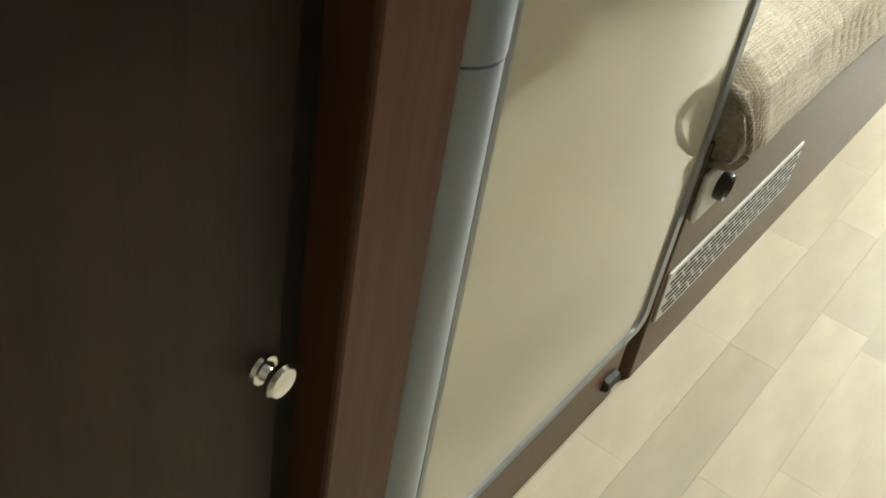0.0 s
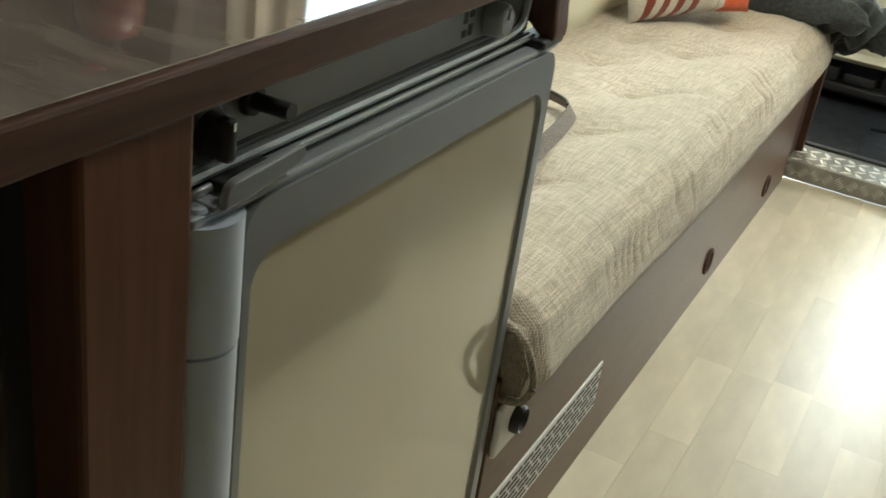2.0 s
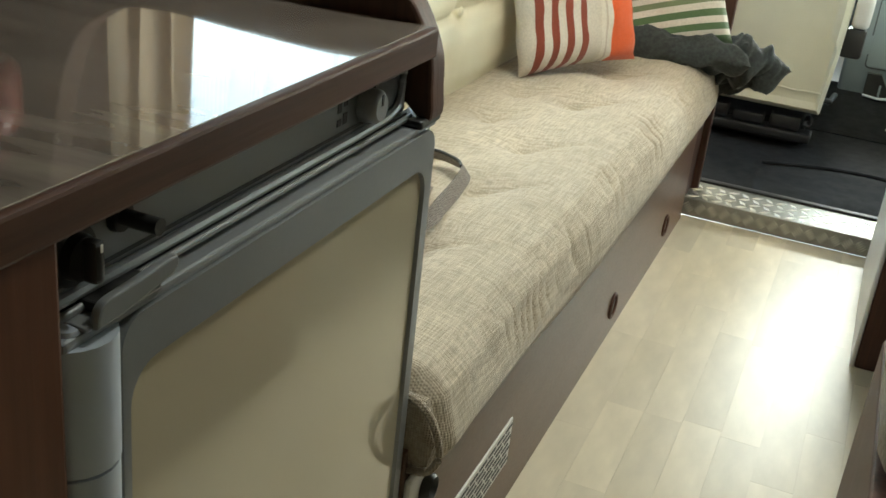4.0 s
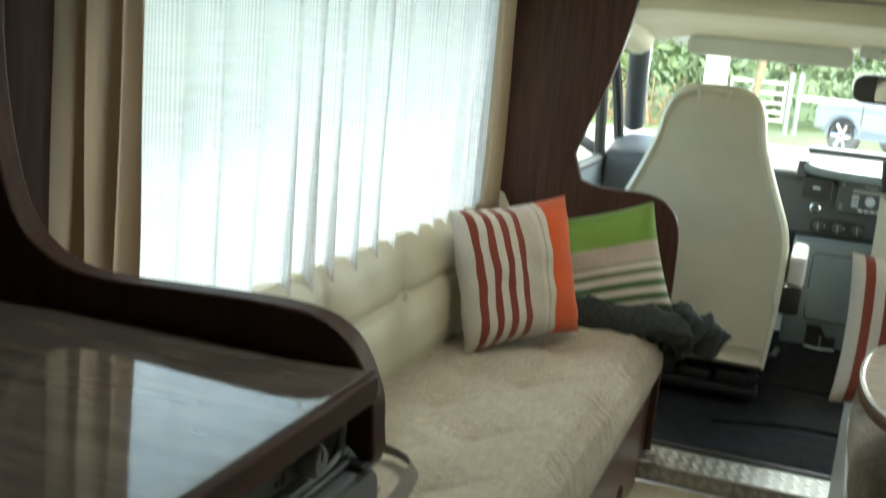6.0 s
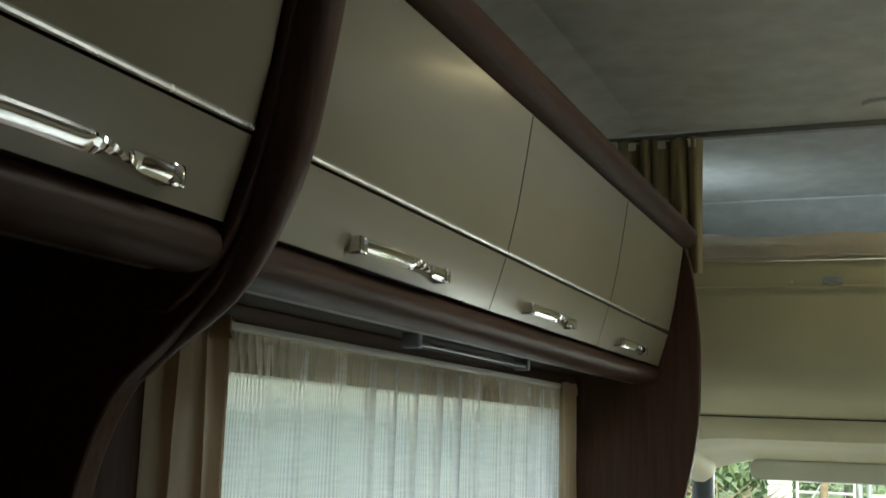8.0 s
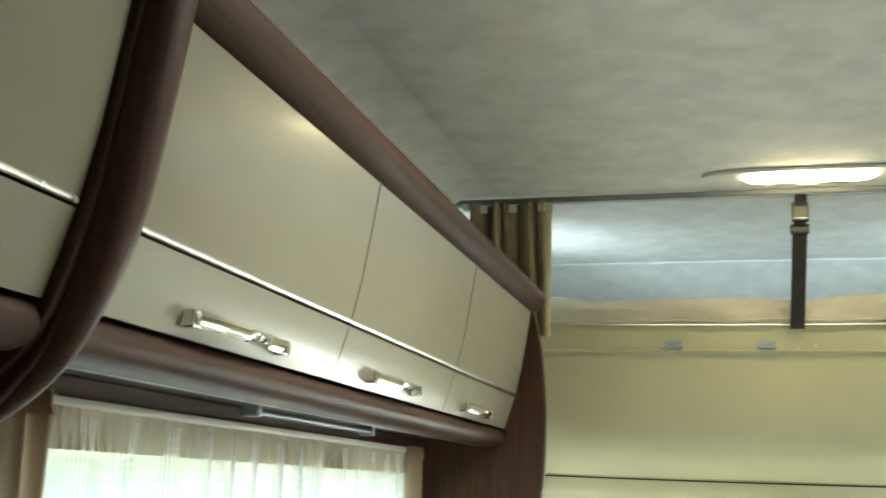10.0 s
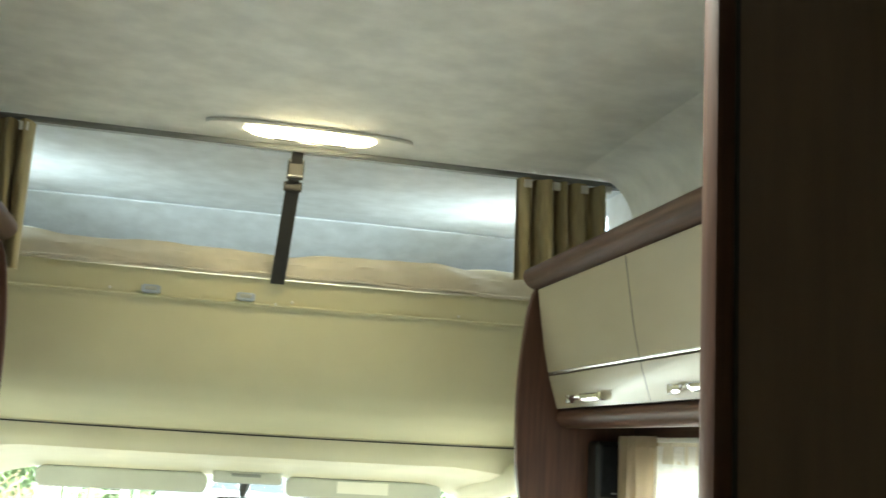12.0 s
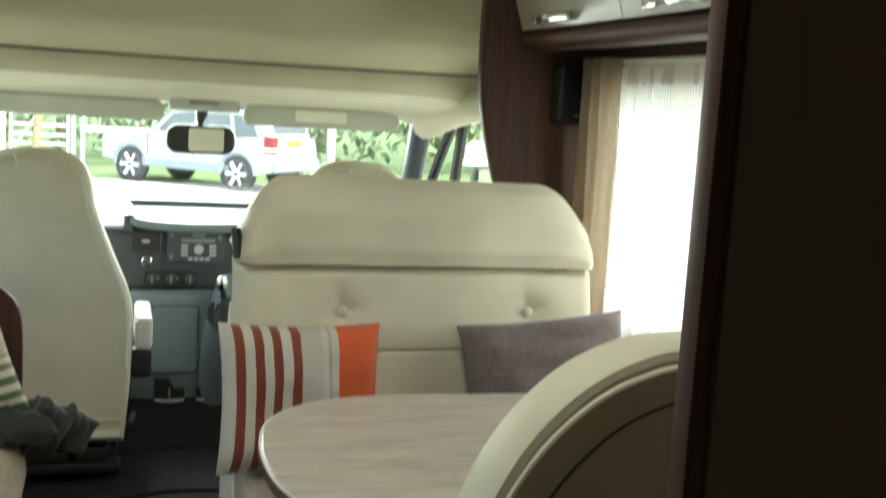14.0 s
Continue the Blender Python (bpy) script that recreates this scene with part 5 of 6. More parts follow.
# ---- cab seats ----
def cab_seat(x, y, name_label):
    t = thing("captain_chair", (x, y, CABZ), name_label, "cab seat", "cab seats")
    half = curve_points([(0.0, 1.10), (0.06, 1.097), (0.105, 1.085), (0.145, 1.055), (0.168, 1.00), (0.178, 0.94), (0.205, 0.86), (0.245, 0.76), (0.286, 0.66), (0.300, 0.58), (0.300, 0.45), (0.290, 0.30), (0.280, 0.185)], 5)
    out = half + [(-a, b) for a, b in half[::-1][:-1]]
    pts = [(x + a, b) for a, b in out[:-1]]
    n = len(pts)
    bm = bmesh.new()
    rings = []
    for dy, k in ((-0.048, 0.86), (-0.058, 0.93), (-0.045, 0.98), (0.0, 1.0), (0.05, 0.985), (0.08, 0.93)):
        rings.append([bm.verts.new((x + (px - x) * (k if pz > 0.4 else (k + 1) / 2), y + dy + (0.66 - pz) * -0.10, 0.66 + (pz - 0.66) * (k + (1 - k) * 0.35))) for px, pz in pts])
    for a, b in zip(rings, rings[1:]):
        for i in range(n):
            bm.faces.new((a[i], a[(i + 1) % n], b[(i + 1) % n], b[i]))
    bm.faces.new(rings[0][::-1]), bm.faces.new(rings[-1])
    bmesh.ops.recalc_face_normals(bm, faces=bm.faces[:])
    part("backrest", bm, LEATHER, t, "", 60)
    part("seat_cushion", box(x - 0.26, x + 0.26, y + 0.03, y + 0.52, 0.31, 0.46, 0.05, 4), LEATHER, t)
    part("cover_seam", seam_tube([(x - 0.27 + 0.54 * k / 12, y - 0.108 - 0.004 * math.sin(k * 1.7), 0.262 + 0.003 * math.sin(k * 2.3)) for k in range(13)], 0.0035), LEATHER, t)
    part("plinth", box(x - 0.24, x + 0.24, y + 0.0, y + 0.45, CABZ, 0.13, 0.01), BLACK, t, "black seat plinth")
    part("swivel", box(x - 0.26, x + 0.26, y - 0.02, y + 0.48, 0.175, 0.205, 0.006), BLACK, t)
    part("tray_lip", box(x - 0.25, x + 0.27, y - 0.09, y - 0.01, 0.085, 0.115, 0.006), BLACK, t, "dark front lip")
    for k in range(4):
        part("mechanism_box", box(x - 0.23 + 0.12 * k, x - 0.13 + 0.12 * k, y - 0.075, y - 0.012, 0.118, 0.150 + 0.012 * (k % 2), 0.006), BLACK, t)
    part("spring", tube([(x + 0.25 + 0.012 * math.cos(a), y - 0.05 + 0.06 * a / 25, 0.145 + 0.012 * math.sin(a)) for a in [0.5 * k for k in range(50)]], 0.003, 5), BLACK, t)
    for s in (-1, 1):
        part("slide_rail", box(x + s * 0.2 - 0.018, x + s * 0.2 + 0.018, y - 0.02, y + 0.5, 0.21, 0.26, 0.005), BLACK, t)
        part("cover_fold", seam_tube([(x + s * 0.055, y - 0.088, 1.09), (x + s * 0.045, y - 0.094, 1.065), (x + s * 0.044, y - 0.099, 1.045)], 0.004), LEATHER, t)
    part("lever", tube([(x + 0.22, y - 0.02, 0.235), (x + 0.30, y - 0.01, 0.22), (x + 0.31, y + 0.1, 0.22)], 0.010, 8), BLACK, t)
    arm = part("armrest", box(x + 0.308, x + 0.362, y - 0.04, y + 0.26, 0.472, 0.575, 0.015, 3), WHITE, t, "pale folded armrest")
    part("bracket", box(x + 0.290, x + 0.360, y - 0.035, y + 0.02, 0.375, 0.472, 0.012), BLACK, arm)
    return t


cab_seat(-0.515, 4.12, "cream covered cab seat on a black swivel base")
cab_seat(0.50, 4.12, "cream covered driver's seat on a black swivel base")


# ---- dashboard ----
dash = thing("dashboard", (0, 4.9, CABZ), "blue-grey van dashboard with a central console", "dashboard")
body = curve_points([(4.745, 0.56), (4.735, 0.70), (4.745, 0.765), (4.80, 0.796), (4.95, 0.812), (5.25, 0.815)], 4)
part("body", prism(body + [(5.3, 0.5), (4.86, 0.45)], "x", -0.98, 0.98, 0.01), DASH_DARK, dash)


def tray_edge(u, out, up):
    """The front of the tray over the radio, bowed towards the seats and down."""
    k = 1 - (2 * u - 1) ** 2
    return (-0.215 + 0.47 * u, 4.745 - out - 0.035 * k ** 0.5, 0.824 - up - 0.024 * k ** 0.4)


tray = part("top_tray", sheet(lambda u, v: (-0.205 + 0.45 * u, 4.72 + 0.24 * v - 0.03 * (1 - (2 * u - 1) ** 2) * (1 - v), 0.803 + 0.048 * v), 14, 6, 0.008), BLACK, dash, "black open tray on top of the dashboard")
part("tray_back", prism(curve_points([(4.93, 0.815), (4.945, 0.862), (4.99, 0.870), (5.05, 0.850)], 4) + [(5.05, 0.81)], "x", -0.22, 0.26, 0.006), DASH_DARK, tray)
part("tray_rim", sheet(lambda u, v: tray_edge(u, 0.010 + 0.008 * math.sin(3.14 * v), 0.018 * v), 24, 8, 0.010), DASH, dash, "pale blue-grey tray rim")
for s in (-1, 1):
    x = 0.02 + s * 0.245
    part("tray_cheek", prism([(4.73, 0.77), (4.725, 0.832), (4.78, 0.848), (5.02, 0.852), (5.05, 0.80)], "x", x - 0.018, x + 0.018, 0.008), DASH_DARK, dash)
con = part("console", prism([(4.735, 0.545), (4.715, 0.525), (4.70, 0.30), (4.735, 0.115), (5.0, 0.115), (5.0, 0.56)], "x", -0.215, 0.31, 0.012), DASH, dash, "blue-grey lower console")
part("glove_flap", prism(rounded(-0.135, 0.035, 0.235, 0.490, 0.015), "y", 4.700, 4.716, 0.005), DASH, con, "shallow flap panel")
part("flap_gap", prism(rounded(-0.139, 0.039, 0.231, 0.494, 0.017), "y", 4.7035, 4.714), DASH_DARK, con)
part("gear_housing", tube(curve_points([(0.105, 4.73, 0.115), (0.108, 4.66, 0.30), (0.125, 4.61, 0.43), (0.15, 4.60, 0.50), (0.19, 4.66, 0.565)], 5), lambda f: 0.062 + 0.05 * f, 14, flat=(0.9, 0.8)), DASH, con, "moulded gear lever pod")
part("gear_well", lathe([(0, 0.0), (0.072, 0.0), (0.074, 0.010), (0.060, 0.014), (0, 0.012)], pose(0.128, 4.555, 0.485, 52, 0, 0), 24), BLACK, con, "black recess under the gear lever")
for x0, x1 in ((-0.120, -0.010), (0.035, 0.145)):
    r = part("foot_recess", prism([(x0, 0.135), (x1, 0.135), (x1, 0.175), ((x0 + x1) / 2 + 0.02, 0.175), ((x0 + x1) / 2 - 0.005, 0.215), (x0, 0.215)] if x0 < 0 else [(x0, 0.135), (x1, 0.135), (x1, 0.215), ((x0 + x1) / 2 + 0.005, 0.215), ((x0 + x1) / 2 - 0.02, 0.175), (x0, 0.175)], "y", 4.690, 4.74), BLACK, con, "black footwell opening")
    part("rim", tube([(x0, 4.690, 0.133), ((x0 + x1) / 2, 4.684, 0.128), (x1, 4.690, 0.133)], 0.005, 6), SILVER_LIGHT, r)
    part("rib", box((x0 + x1) / 2 - 0.004, (x0 + x1) / 2 + 0.004, 4.684, 4.692, 0.133, 0.178, 0.002), DASH, r)
part("toe_board", sheet(lambda u, v: (-0.95 + 1.9 * u, 4.36 + 0.40 * v, CABZ + 0.004 + 0.085 * v * v), 8, 8, 0.01), RUBBER, dash, "carpeted rise under the dashboard")
for x0, x1 in ((-0.98, -0.225), (0.32, 0.98)):
    part("lower_dash", prism([(4.84, 0.60), (4.80, 0.40), (4.90, 0.28), (5.1, 0.28), (5.1, 0.60)], "x", x0, x1, 0.012), DASH, dash)
for x0, x1 in ((-0.215, -0.108), (0.165, 0.27)):
    v = part("display", prism(rounded(x0, x1, 0.690, 0.768, 0.010), "y", 4.720, 4.745, 0.003), BLACK, dash, "black square display")
    part("bezel", tube([(a, 4.722, b) for a, b in rounded(x0, x1, 0.690, 0.768, 0.010)], 0.0035, 6, closed=True), DASH_DARK, v)
    part("marking", box((x0 + x1) / 2 - 0.016, (x0 + x1) / 2 + 0.012, 4.7185, 4.7197, 0.730, 0.739), SILVER_LIGHT, v)
radio = part("radio", prism(rounded(-0.085, 0.125, 0.655, 0.775, 0.012), "y", 4.716, 4.74, 0.005), DASH_DARK, dash, "dark car radio with silver keys")
part("brand_plate", box(0.005, 0.052, 4.713, 4.7165, 0.758, 0.765, 0.001), SILVER, radio)
part("cd_slot", prism(rounded(-0.035, 0.090, 0.735, 0.748, 0.004), "y", 4.713, 4.717), SILVER, radio)
part("volume_knob", lathe([(0, 0), (0.019, 0), (0.017, 0.010), (0, 0.011)], pose(0.030, 4.7155, 0.708, 90), 20), SILVER_LIGHT, radio, "round silver volume knob")
for i in range(3):
    for s in (-1, 1):
        part("key", box(0.030 + s * 0.052 - 0.013, 0.030 + s * 0.052 + 0.013, 4.712, 4.717, 0.683 + i * 0.016, 0.693 + i * 0.016, 0.002), SILVER_LIGHT, radio)
for k in range(4):
    part("key", box(-0.008 + k * 0.021, 0.009 + k * 0.021, 4.712, 4.717, 0.667, 0.677, 0.002), SILVER_LIGHT, radio)
for x, z in ((-0.070, 0.760), (-0.070, 0.685), (-0.070, 0.672), (0.108, 0.760), (0.108, 0.748)):
    part("small_key", box(x - 0.006, x + 0.006, 4.7135, 4.717, z - 0.003, z + 0.003), SILVER, radio)
heat = part("heater_panel", prism(rounded(-0.168, 0.030, 0.562, 0.622, 0.020), "y", 4.728, 4.745, 0.003), BLACK, dash, "black heater control panel")
for x, m_ in ((-0.138, BLACK), (-0.068, BLACK), (0.002, RED)):
    kn = part("heater_knob", lathe([(0, 0), (0.019, 0), (0.018, 0.010), (0.013, 0.014), (0, 0.014)], pose(x, 4.728, 0.592, 90), 20), DASH_DARK, heat, "grey heater knob")
    part("grip", box(x - 0.003, x + 0.003, 4.708, 4.716, 0.578, 0.606, 0.001), SILVER, kn)
    part("tick", box(x + 0.021, x + 0.026, 4.7265, 4.7282, 0.588, 0.602), m_ if m_ is RED else SILVER, kn)
so = part("power_socket", lathe([(0.010, 0.0), (0.020, 0), (0.020, 0.005), (0.015, 0.008), (0.012, 0.004), (0.010, -0.004)], pose(-0.158, 4.733, 0.657, 90), 20), CHROME, dash, "chrome-ringed power socket")
part("plug", lathe([(0, 0), (0.012, 0), (0.012, 0.003), (0, 0.003)], pose(-0.158, 4.733, 0.657, 90), 16), DASH_DARK, so)
gl = part("gear_lever", tube(curve_points([(0.120, 4.57, 0.49), (0.114, 4.56, 0.54), (0.108, 4.555, 0.585)], 4), 0.010, 10), BLACK, dash)
part("gaiter", lathe([(0, 0.0), (0.056, 0.0), (0.050, 0.02), (0.040, 0.03), (0.036, 0.05), (0.022, 0.06), (0.014, 0.085), (0, 0.085)], pose(0.122, 4.56, 0.475, 15), 18), BLACK, gl, "black leather gaiter")
part("gear_knob", lathe([(0, -0.030), (0.013, -0.028), (0.022, -0.012), (0.026, 0.004), (0.023, 0.018), (0.012, 0.026), (0, 0.027)], pose(0.106, 4.552, 0.612), 20), CHROME, gl, "shiny metal gear knob")
wheel = thing("steering_wheel", (0.52, 4.62, 0.72), "black three-spoke steering wheel behind the dashboard", "steering wheel")
m = pose(0.52, 4.60, 0.74, 62)
part("rim", tube([m @ Vector((0.19 * math.cos(a), 0.19 * math.sin(a), 0)) for a in [2 * math.pi * k / 32 for k in range(32)]], 0.016, 8, closed=True), BLACK, wheel)
part("hub", lathe([(0, 0.02), (0.05, 0.015), (0.07, -0.01), (0, -0.02)], m, 18), BLACK, wheel)
for a in (0, 120, 240):
    part("spoke", tube([m @ Vector((0.05 * math.cos(radians(a + 90)), 0.05 * math.sin(radians(a + 90)), 0)), m @ Vector((0.18 * math.cos(radians(a + 90)), 0.18 * math.sin(radians(a + 90)), 0))], 0.014, 8), BLACK, wheel)

for x0, x1, lab in ((-0.72, -0.105, ""), (0.185, 0.80, "")):
    v = thing("sun_visor", ((x0 + x1) / 2, 4.8, 1.2), "grey vinyl sun visor folded up", "sun visor", "sun visors")
    part("flap", prism(rounded(x0, x1, 1.182, 1.258, 0.03), "y", 4.775, 4.80, 0.008), GREY_CLOTH, v)
    part("hinge_rod", tube([(x0 + 0.03, 4.787, 1.262), (x1 - 0.02, 4.787, 1.262)], 0.005, 6), BLACK, v)
    if x0 > 0:
        part("warning_label", box(x0 + 0.20, x0 + 0.40, 4.772, 4.7745, 1.205, 1.25), WHITE, v, "white warning label")
grab = thing("roof_console", (0.04, 4.78, 1.24), "pale grey roof console above the mirror", "console")
part("shell", box(-0.09, 0.17, 4.74, 4.82, 1.225, 1.275, 0.012, 3), GREY_CLOTH, grab)
part("lamp_recess", box(-0.02, 0.09, 4.735, 4.745, 1.250, 1.262, 0.003), SILVER, grab)
mir = thing("rear_view_mirror", (0.06, 4.72, 1.13), "black rear-view mirror on the windscreen", "mirror")
part("housing", prism(rounded(-0.095, 0.166, 1.060, 1.172, 0.045), "y", 4.835, 4.87, 0.010), BLACK, mir)
part("glass", prism(rounded(-0.012, 0.122, 1.072, 1.160, 0.012), "y", 4.8325, 4.836), MIRROR, mir, "mirror glass")
part("stalk", tube([(0.035, 4.86, 1.14), (0.035, 4.86, 1.20), (0.04, 4.85, 1.25)], lambda f: 0.014 + 0.012 * f, 8), BLACK, mir)
dm = thing("door_mirror", (-1.25, 4.95, 0.75), "black door mirror outside the cab window", "mirror")
part("housing", box(-1.40, -1.18, 4.93, 5.02, 0.74, 1.06, 0.03, 3), BLACK, dm)
part("arm", tube([(-1.04, 4.95, 0.74), (-1.20, 4.96, 0.82)], 0.025, 8), BLACK, dm)
part("glass", box(-1.385, -1.195, 4.926, 4.930, 0.76, 1.04), MIRROR, dm)
dm = thing("door_mirror", (1.25, 4.95, 0.75), "black door mirror outside the cab window", "mirror")
part("housing", box(1.18, 1.40, 4.93, 5.02, 0.74, 1.06, 0.03, 3), BLACK, dm)
part("arm", tube([(1.04, 4.95, 0.74), (1.20, 4.96, 0.82)], 0.025, 8), BLACK, dm)
part("glass", box(1.195, 1.385, 4.926, 4.930, 0.76, 1.04), MIRROR, dm)
structure("vehicle_bonnet", prism([(5.30, 0.80), (5.9, 0.62), (6.2, 0.30), (6.2, -0.1), (5.3, -0.1)], "x", -0.95, 0.95, 0.02), WHITE, "white van bonnet", "bonnet")

# ---- outside ----
GZ = -0.76
GRASS = material("sunlit grass", (0.12, 0.17, 0.055), 0.9, vary=0.35, scale=0.8, bump=0.5, bump_scale=8)
GRAVEL = material("pale gravel yard", (0.42, 0.40, 0.35), 0.95, vary=0.15, scale=1.2, bump=0.5, bump_scale=40)
LEAF = material("hedge leaves", (0.115, 0.165, 0.065), 0.6, vary=0.45, scale=3, random_tint=0.1)
BARK = material("bark", (0.10, 0.075, 0.05), 0.9, vary=0.3, scale=9, bump=0.6, bump_scale=30)
TIMBER = material("weathered pale timber", (0.30, 0.225, 0.14), 0.85, vary=0.25, scale=8, bump=0.4, bump_scale=30)
PAINT_WHITE = material("white painted timber", (0.75, 0.75, 0.72), 0.6, vary=0.06, scale=6)
CAR_PAINT = material("silver car paint", (0.47, 0.48, 0.49), 0.28, metal=0.35, vary=0.03, scale=2, coat=0.6)
CAR_GLASS = material("tinted car glass", (0.12, 0.14, 0.16), 0.08, vary=0.05, coat=0.5)
CAR_TRIM = material("grey-blue car cladding", (0.22, 0.26, 0.31), 0.5, vary=0.06)
TYRE = material("tyre rubber", (0.04, 0.04, 0.042), 0.85, vary=0.15, scale=12)
STEEL = material("galvanised steel", (0.5, 0.52, 0.53), 0.45, metal=0.6, vary=0.1, scale=6)
structure("ground", sheet(lambda u, v: (-400 + 800 * u, -300 + 900 * v, GZ), 8, 8), GRASS, "sunlit grass field", "ground")
structure("yard", box(-14, 22, 1.0, 25.2, GZ - 0.05, GZ + 0.01), GRAVEL, "pale gravel yard in front of the van", "yard")


def suv(at, yaw):
    t = thing("parked_car", at, "silver four-by-four parked across the yard", "car")
    t.rotation_euler = (0, 0, 0)
    M = pose(*at, 0, 0, yaw)

    def P(x0, x1, y0, y1, z0, z1, b):
        bm = box(x0, x1, y0, y1, z0, z1, b, 3)
        bmesh.ops.transform(bm, matrix=M, verts=bm.verts)
        return bm

    def S(pts, y0, y1, b):
        bm = prism(pts, "y", y0, y1, b)
        bmesh.ops.transform(bm, matrix=M, verts=bm.verts)
        return bm
    low = curve_points([(-2.2, 0.45), (-2.22, 0.75), (-2.12, 0.98), (-1.3, 1.06), (-0.9, 1.10), (1.9, 1.12), (2.12, 1.08), (2.2, 0.80), (2.18, 0.45)], 3)
    b = part("body", S(low + [(1.75, 0.38), (-1.8, 0.38)], -0.88, 0.88, 0.06), CAR_PAINT, t)
    part("cabin", S(curve_points([(-1.05, 1.06), (-0.45, 1.58), (0.1, 1.68), (1.5, 1.68), (1.92, 1.55), (2.1, 1.08)], 3), -0.76, 0.76, 0.08), CAR_PAINT, t)
    for pts in ([(-0.80, 1.13), (-0.35, 1.52), (0.18, 1.57), (0.18, 1.13)], [(0.26, 1.13), (0.26, 1.57), (1.05, 1.57), (1.12, 1.13)], [(1.22, 1.13), (1.15, 1.57), (1.60, 1.55), (1.75, 1.15)]):
        part("side_window", S(pts, -0.775, -0.765, 0.002), CAR_GLASS, t)
    part("tailgate_glass", P(2.0, 2.06, -0.6, 0.6, 1.15, 1.5, 0.02), CAR_GLASS, t)
    part("sill", P(-1.1, 1.2, -0.91, -0.86, 0.36, 0.55, 0.02), CAR_TRIM, t)
    part("rear_bumper", P(2.02, 2.27, -0.86, 0.86, 0.45, 0.72, 0.04), CAR_TRIM, t)
    part("tail_light", P(1.98, 2.21, -0.885, -0.70, 0.82, 1.18, 0.02), RED, t, "red tail light")
    part("number_plate", P(2.205, 2.23, -0.36, 0.16, 0.97, 1.08, 0.004), PLATE_YELLOW, t, "plain yellow rear plate")
    for pts in ([(-0.98, 1.10), (-0.42, 1.56), (-0.36, 1.53), (-0.80, 1.10)], [(0.19, 1.12), (0.19, 1.60), (0.25, 1.60), (0.25, 1.12)]):
        part("door_pillar", S(pts, -0.785, -0.776, 0.002), CAR_PAINT, t)
    part("shoulder_line", P(-1.9, 2.1, -0.895, -0.875, 0.94, 0.965, 0.006), CAR_TRIM, t)
    for x in (-0.30, 0.72):
        part("door_handle", P(x, x + 0.16, -0.905, -0.885, 1.00, 1.03, 0.006), CAR_TRIM, t)
    for x in (-0.95, 0.22, 1.08):
        part("door_gap", P(x, x + 0.012, -0.886, -0.879, 0.50, 1.08, 0.0), TYRE, t)
    for x in (-1.38, 1.36):
        for sd in (-1, 1):
            arch_line = [M @ Vector((x + 0.44 * math.cos(a), sd * 0.875, 0.37 + 0.44 * math.sin(a))) for a in [math.pi * k / 14 for k in range(15)]]
            part("wheel_arch", tube(arch_line, 0.055, 8), CAR_TRIM, t, "grey wheel arch flare")
            part("arch_shadow", lathe([(0, -0.02), (0.415, -0.02), (0.415, 0.02), (0, 0.02)], M @ pose(x, sd * 0.865, 0.37, 90), 28), TYRE, t)
    part("tow_bar", P(2.2, 2.34, -0.05, 0.05, 0.40, 0.46, 0.01), TYRE, t)
    part("lamp_lens", P(1.99, 2.215, -0.888, -0.72, 0.88, 0.95, 0.01), PAINT_WHITE, t, "pale lens in the tail light")
    part("roof_rail", P(-0.1, 1.6, -0.70, -0.66, 1.69, 1.74, 0.015), BLACK, t)
    for x in (-1.38, 1.36):
        for s in (-1, 1):
            m = M @ pose(x, s * 0.80, 0.37, 90)
            w = part("wheel", lathe([(0.23, -0.11), (0.34, -0.11), (0.37, -0.08), (0.37, 0.08), (0.34, 0.11), (0.23, 0.11)], m, 28), TYRE, t)
            part("rim", lathe([(0, -0.02), (0.05, 0.075), (0.06, 0.06), (0.24, 0.055), (0.27, 0.10), (0.275, -0.1), (0, -0.1)], m @ pose(0, 0, 0.0), 24), STEEL, w) if s > 0 else part("rim", lathe([(0, 0.08), (0.06, 0.08), (0.07, 0.02), (0.24, 0.03), (0.27, 0.115), (0.275, -0.09), (0, -0.09)], m, 24), STEEL, w)
            for k in range(6):
                a = radians(60 * k)
                part("spoke", tube([m @ Vector((0.05 * math.cos(a), 0.05 * math.sin(a), 0.09 * (1 if s < 0 else -1))), m @ Vector((0.255 * math.cos(a), 0.255 * math.sin(a), 0.115 * (1 if s < 0 else -1)))], 0.045, 6), BEAD, w)
    return t


suv((1.69, 24.84, GZ), -41)


def gate(x, y, w):
    t = thing("field_gate", (x, y, GZ), "galvanised five-bar field gate across the far side of the yard", "gate")
    for z in (0.30, 0.50, 0.72, 0.96, 1.22):
        part("bar", tube([(x, y, GZ + z), (x + w, y, GZ + z)], 0.032, 8), PAINT_WHITE, t)
    for dx in (0.02, 0.45 * w, w - 0.02):
        part("stile", tube([(x + dx, y - 0.03, GZ + 0.27), (x + dx, y - 0.03, GZ + 1.27)], 0.034, 8), PAINT_WHITE, t)
    part("brace", tube([(x + 0.05, y - 0.05, GZ + 0.30), (x + 0.45 * w, y - 0.05, GZ + 1.22)], 0.022, 6), PAINT_WHITE, t)
    for dx in (w + 0.10, w + 0.32):
        part("post", tube([(x + dx, y, GZ), (x + dx, y, GZ + 1.5)], 0.065, 10), STEEL, t, "galvanised steel post")


gate(-2.70, 29.0, 1.35)
fence = thing("rail_fence", (-0.6, 29.1, GZ), "white rail fence beside the field gate", "fence")
for z in (0.85,):
    part("rail", box(-1.0, 2.6, 29.06, 29.12, GZ + z, GZ + z + 0.13, 0.01), PAINT_WHITE, fence)
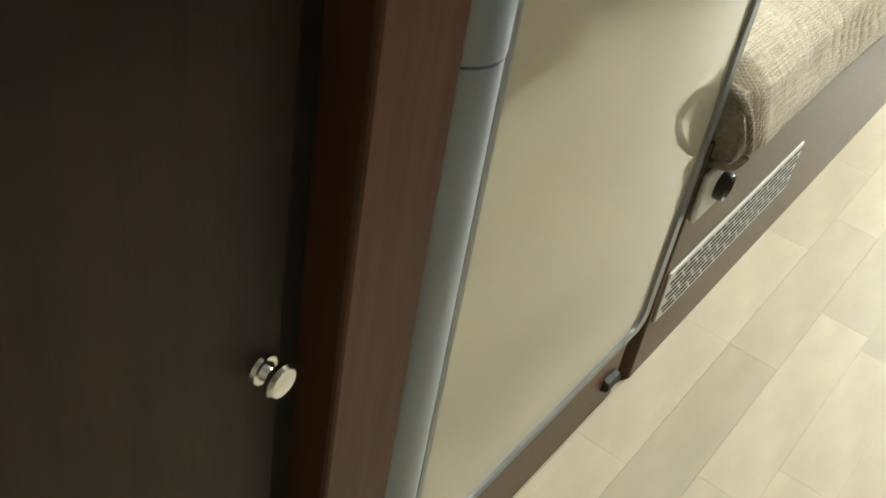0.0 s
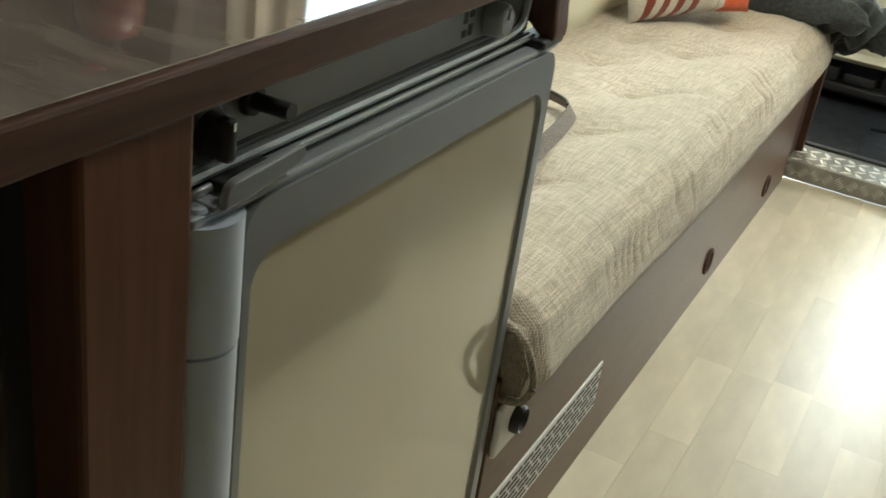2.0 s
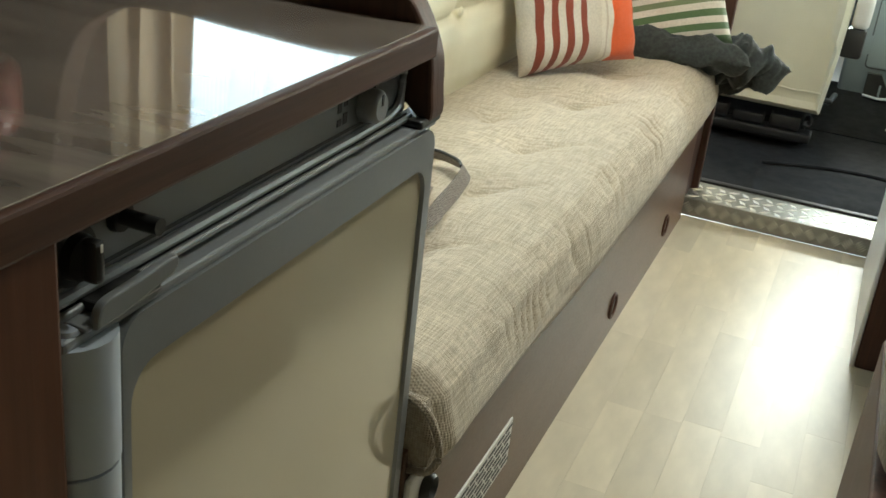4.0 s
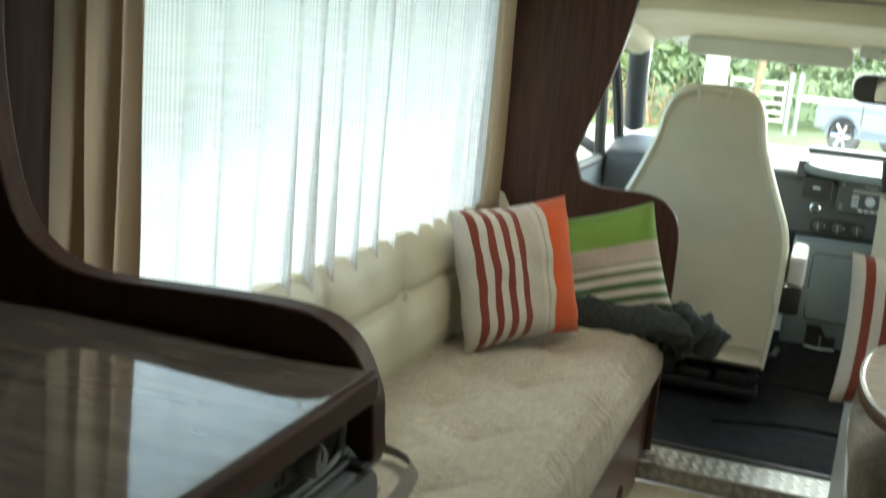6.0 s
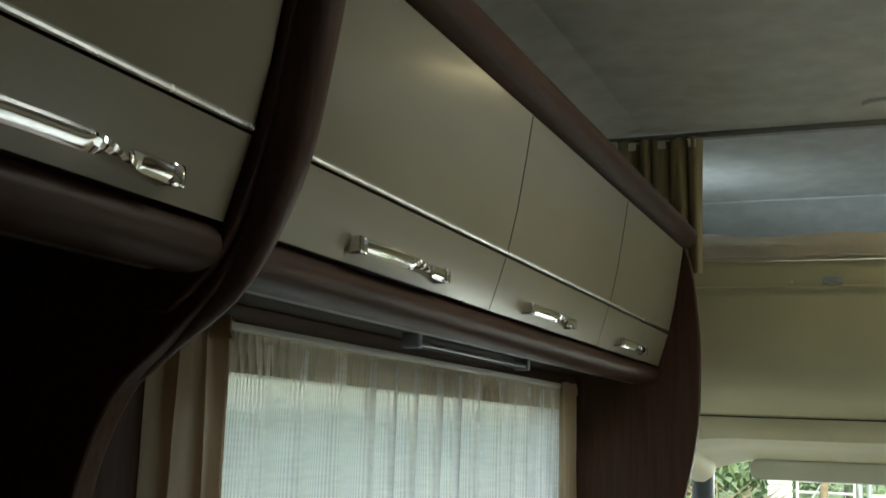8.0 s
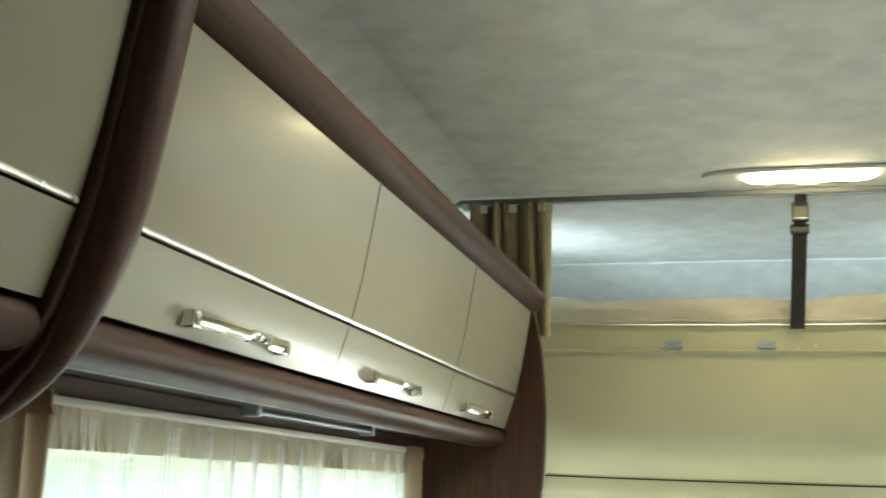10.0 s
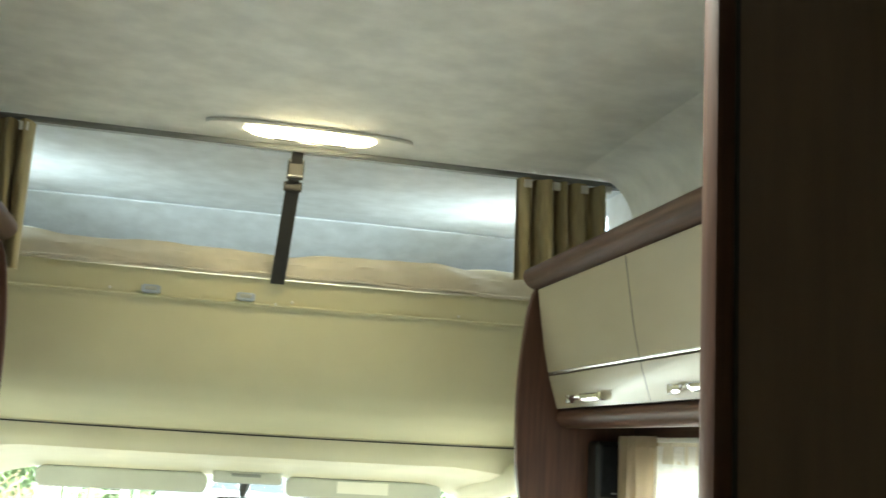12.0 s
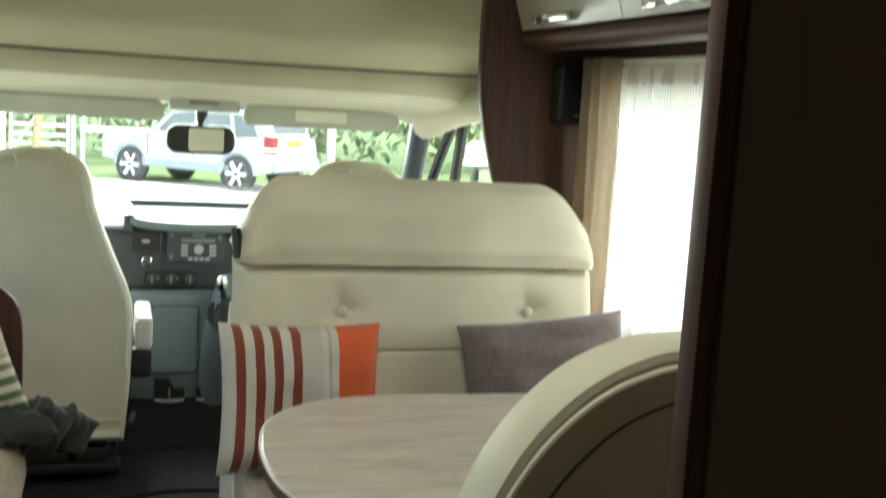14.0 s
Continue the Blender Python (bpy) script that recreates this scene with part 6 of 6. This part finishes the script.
for x in (0.3, 1.6):
    part("post", box(x, x + 0.12, 29.12, 29.22, GZ, GZ + 1.15, 0.01), BARK, fence)
brown = thing("timber_post", (-2.05, 28.6, GZ), "leaning pale brown timber post by the gate", "post")
part("shaft", tube([(-2.12, 28.6, GZ), (-1.98, 28.6, GZ + 1.75)], 0.10, 10), TIMBER, brown)
pillar = thing("slatted_pillar", (-3.05, 28.8, GZ), "white slatted timber pillar beside the gate", "pillar")
part("core", box(-3.30, -2.80, 28.62, 28.98, GZ, GZ + 1.75, 0.01), PAINT_WHITE, pillar)
for k in range(11):
    part("slat", box(-3.34, -2.76, 28.57, 28.63, GZ + 0.05 + k * 0.155, GZ + 0.17 + k * 0.155, 0.012), PAINT_WHITE, pillar)
rnd = random.Random(12)
bm = bmesh.new()
for _ in range(70):
    x, y = rnd.uniform(-5.4, -3.2), rnd.uniform(26.6, 27.6)
    a, h = rnd.uniform(0, 6.28), rnd.uniform(0.3, 1.25)
    tube([(x, y, GZ), (x + 0.25 * math.cos(a), y + 0.2 * math.sin(a), GZ + h * 0.7), (x + 0.75 * math.cos(a), y + 0.4 * math.sin(a), GZ + h)], lambda f: 0.028 * (1 - 0.7 * f), 5, bm=bm)
tagged(part("brushwood_pile", bm, TIMBER, None), "pile of cut brown branches beside the gate", "brushwood", "", "stuff")
post = thing("yard_post", (4.37, 24.9, GZ), "grey steel post beside the parked car", "post")
part("shaft", box(4.28, 4.46, 24.82, 25.0, GZ, GZ + 2.6, 0.02), STEEL, post)
pole = thing("utility_pole", (8.6, 24.6, GZ), "grey timber pole beside the yard", "pole")
part("shaft", tube([(8.4, 24.6, GZ), (8.4, 24.6, GZ + 6)], 0.13, 10), BARK, pole)


def hedge(name, x0, x1, y0, y1, h, count, seed, label):
    rnd = random.Random(seed)
    verts, faces = [], []
    for _ in range(count):
        x, y = rnd.uniform(x0, x1), rnd.uniform(y0, y1)
        top = h * (0.72 + 0.28 * noise.noise(Vector((x * 0.35, y * 0.3, seed))))
        z = GZ + top * rnd.random() ** 0.6
        s = rnd.uniform(0.10, 0.26)
        q = Euler((rnd.uniform(-1.2, 1.2), rnd.uniform(-1.2, 1.2), rnd.uniform(0, 6.28))).to_matrix()
        i = len(verts)
        verts += [tuple(Vector((x, y, z)) + q @ Vector(p)) for p in ((-s, 0, 0), (0, -s * 0.5, 0.02), (s, 0, 0), (0, s * 0.5, 0.02))]
        faces.append((i, i + 1, i + 2, i + 3))
    me = bpy.data.meshes.new(name)
    me.from_pydata(verts, [], faces)
    me.materials.append(LEAF)
    return tagged(new(name, me), label, "hedge", "", "stuff")


hedge("hedge", -26, 30, 31, 34, 3.4, 9000, 3, "leafy green hedge beyond the yard")
hedge("left_hedge", -12, -7, 4, 26, 1.7, 4000, 5, "leafy green hedge along the left of the yard")
hedge("right_hedge", 10, 14, 4, 30, 2.8, 3000, 7, "leafy green hedge along the right of the yard")


def tree(x, y, h, seed):
    rnd = random.Random(seed)
    t = thing("tree", (x, y, GZ), "broad leafy tree beyond the hedge", "tree", "trees")
    bm = tube([(x, y, GZ), (x + 0.1, y, GZ + h * 0.3), (x, y + 0.1, GZ + h * 0.65)], lambda f: 0.32 * (1 - 0.7 * f), 10)
    for k in range(7):
        a, z = k * 0.9 + rnd.random(), GZ + h * rnd.uniform(0.3, 0.6)
        tube([(x, y, z), (x + math.cos(a) * h * 0.14, y + math.sin(a) * h * 0.14, z + h * 0.1), (x + math.cos(a) * h * 0.27, y + math.sin(a) * h * 0.27, z + h * 0.22)], lambda f: 0.12 * (1 - 0.8 * f), 6, bm=bm)
    part("trunk", bm, BARK, t)
    verts, faces = [], []
    clumps = [(Vector((x, y, GZ + h * 0.68)) + Vector((rnd.gauss(0, 1) * h * 0.17, rnd.gauss(0, 1) * h * 0.17, rnd.gauss(0, 1) * h * 0.12))) for _ in range(26)]
    for c in clumps:
        for _ in range(90):
            p = c + Vector((rnd.gauss(0, 1), rnd.gauss(0, 1), rnd.gauss(0, 1))) * h * 0.055
            s = rnd.uniform(0.12, 0.25)
            q = Euler((rnd.uniform(-1.5, 1.5), rnd.uniform(-1.5, 1.5), rnd.uniform(0, 6.28))).to_matrix()
            i = len(verts)
            verts += [tuple(p + q @ Vector(v)) for v in ((-s, 0, 0), (0, -s * 0.5, 0.02), (s, 0, 0), (0, s * 0.5, 0.02))]
            faces.append((i, i + 1, i + 2, i + 3))
    me = bpy.data.meshes.new("crown")
    me.from_pydata(verts, [], faces)
    me.materials.append(LEAF)
    o = new("crown", me)
    o.parent, o.location = t, -t.location


for x, y, h, sd in ((-9, 38, 9, 1), (-2, 42, 11, 2), (7, 40, 10, 3), (15, 37, 8, 4), (-18, 36, 10, 5)):
    tree(x, y, h, sd)

# ---- floor strips ----
floor_ob = bpy.data.objects["floor"]
rnd = random.Random(4)
lengths = (0.30, 0.42, 0.55)
shared = {}
for ln in lengths:
    bm = box(0.0002, 0.0748, 0.0002, ln - 0.0002, -0.0025, 0.0, 0.0)
    me = bpy.data.meshes.new("strip")
    bm.to_mesh(me)
    bm.free()
    me.materials.append(FLOOR)
    shared[ln] = me
for col in range(9):
    y = -0.55 + rnd.uniform(-0.3, 0)
    while y < 3.3515:
        ln = rnd.choice(lengths)
        o = new("strip", shared[ln])
        o.parent, o.location = floor_ob, (-0.515 + col * 0.075, y, 0)
        if y + ln > 3.3515:
            o.location.y = 3.3515 - ln
            o.location.z = -0.0004
        y += ln
bm = box(0.14, 1.05, -1.2, 3.35, -0.0029, -0.0009)
part("under_furniture", bm, FLOOR, floor_ob)
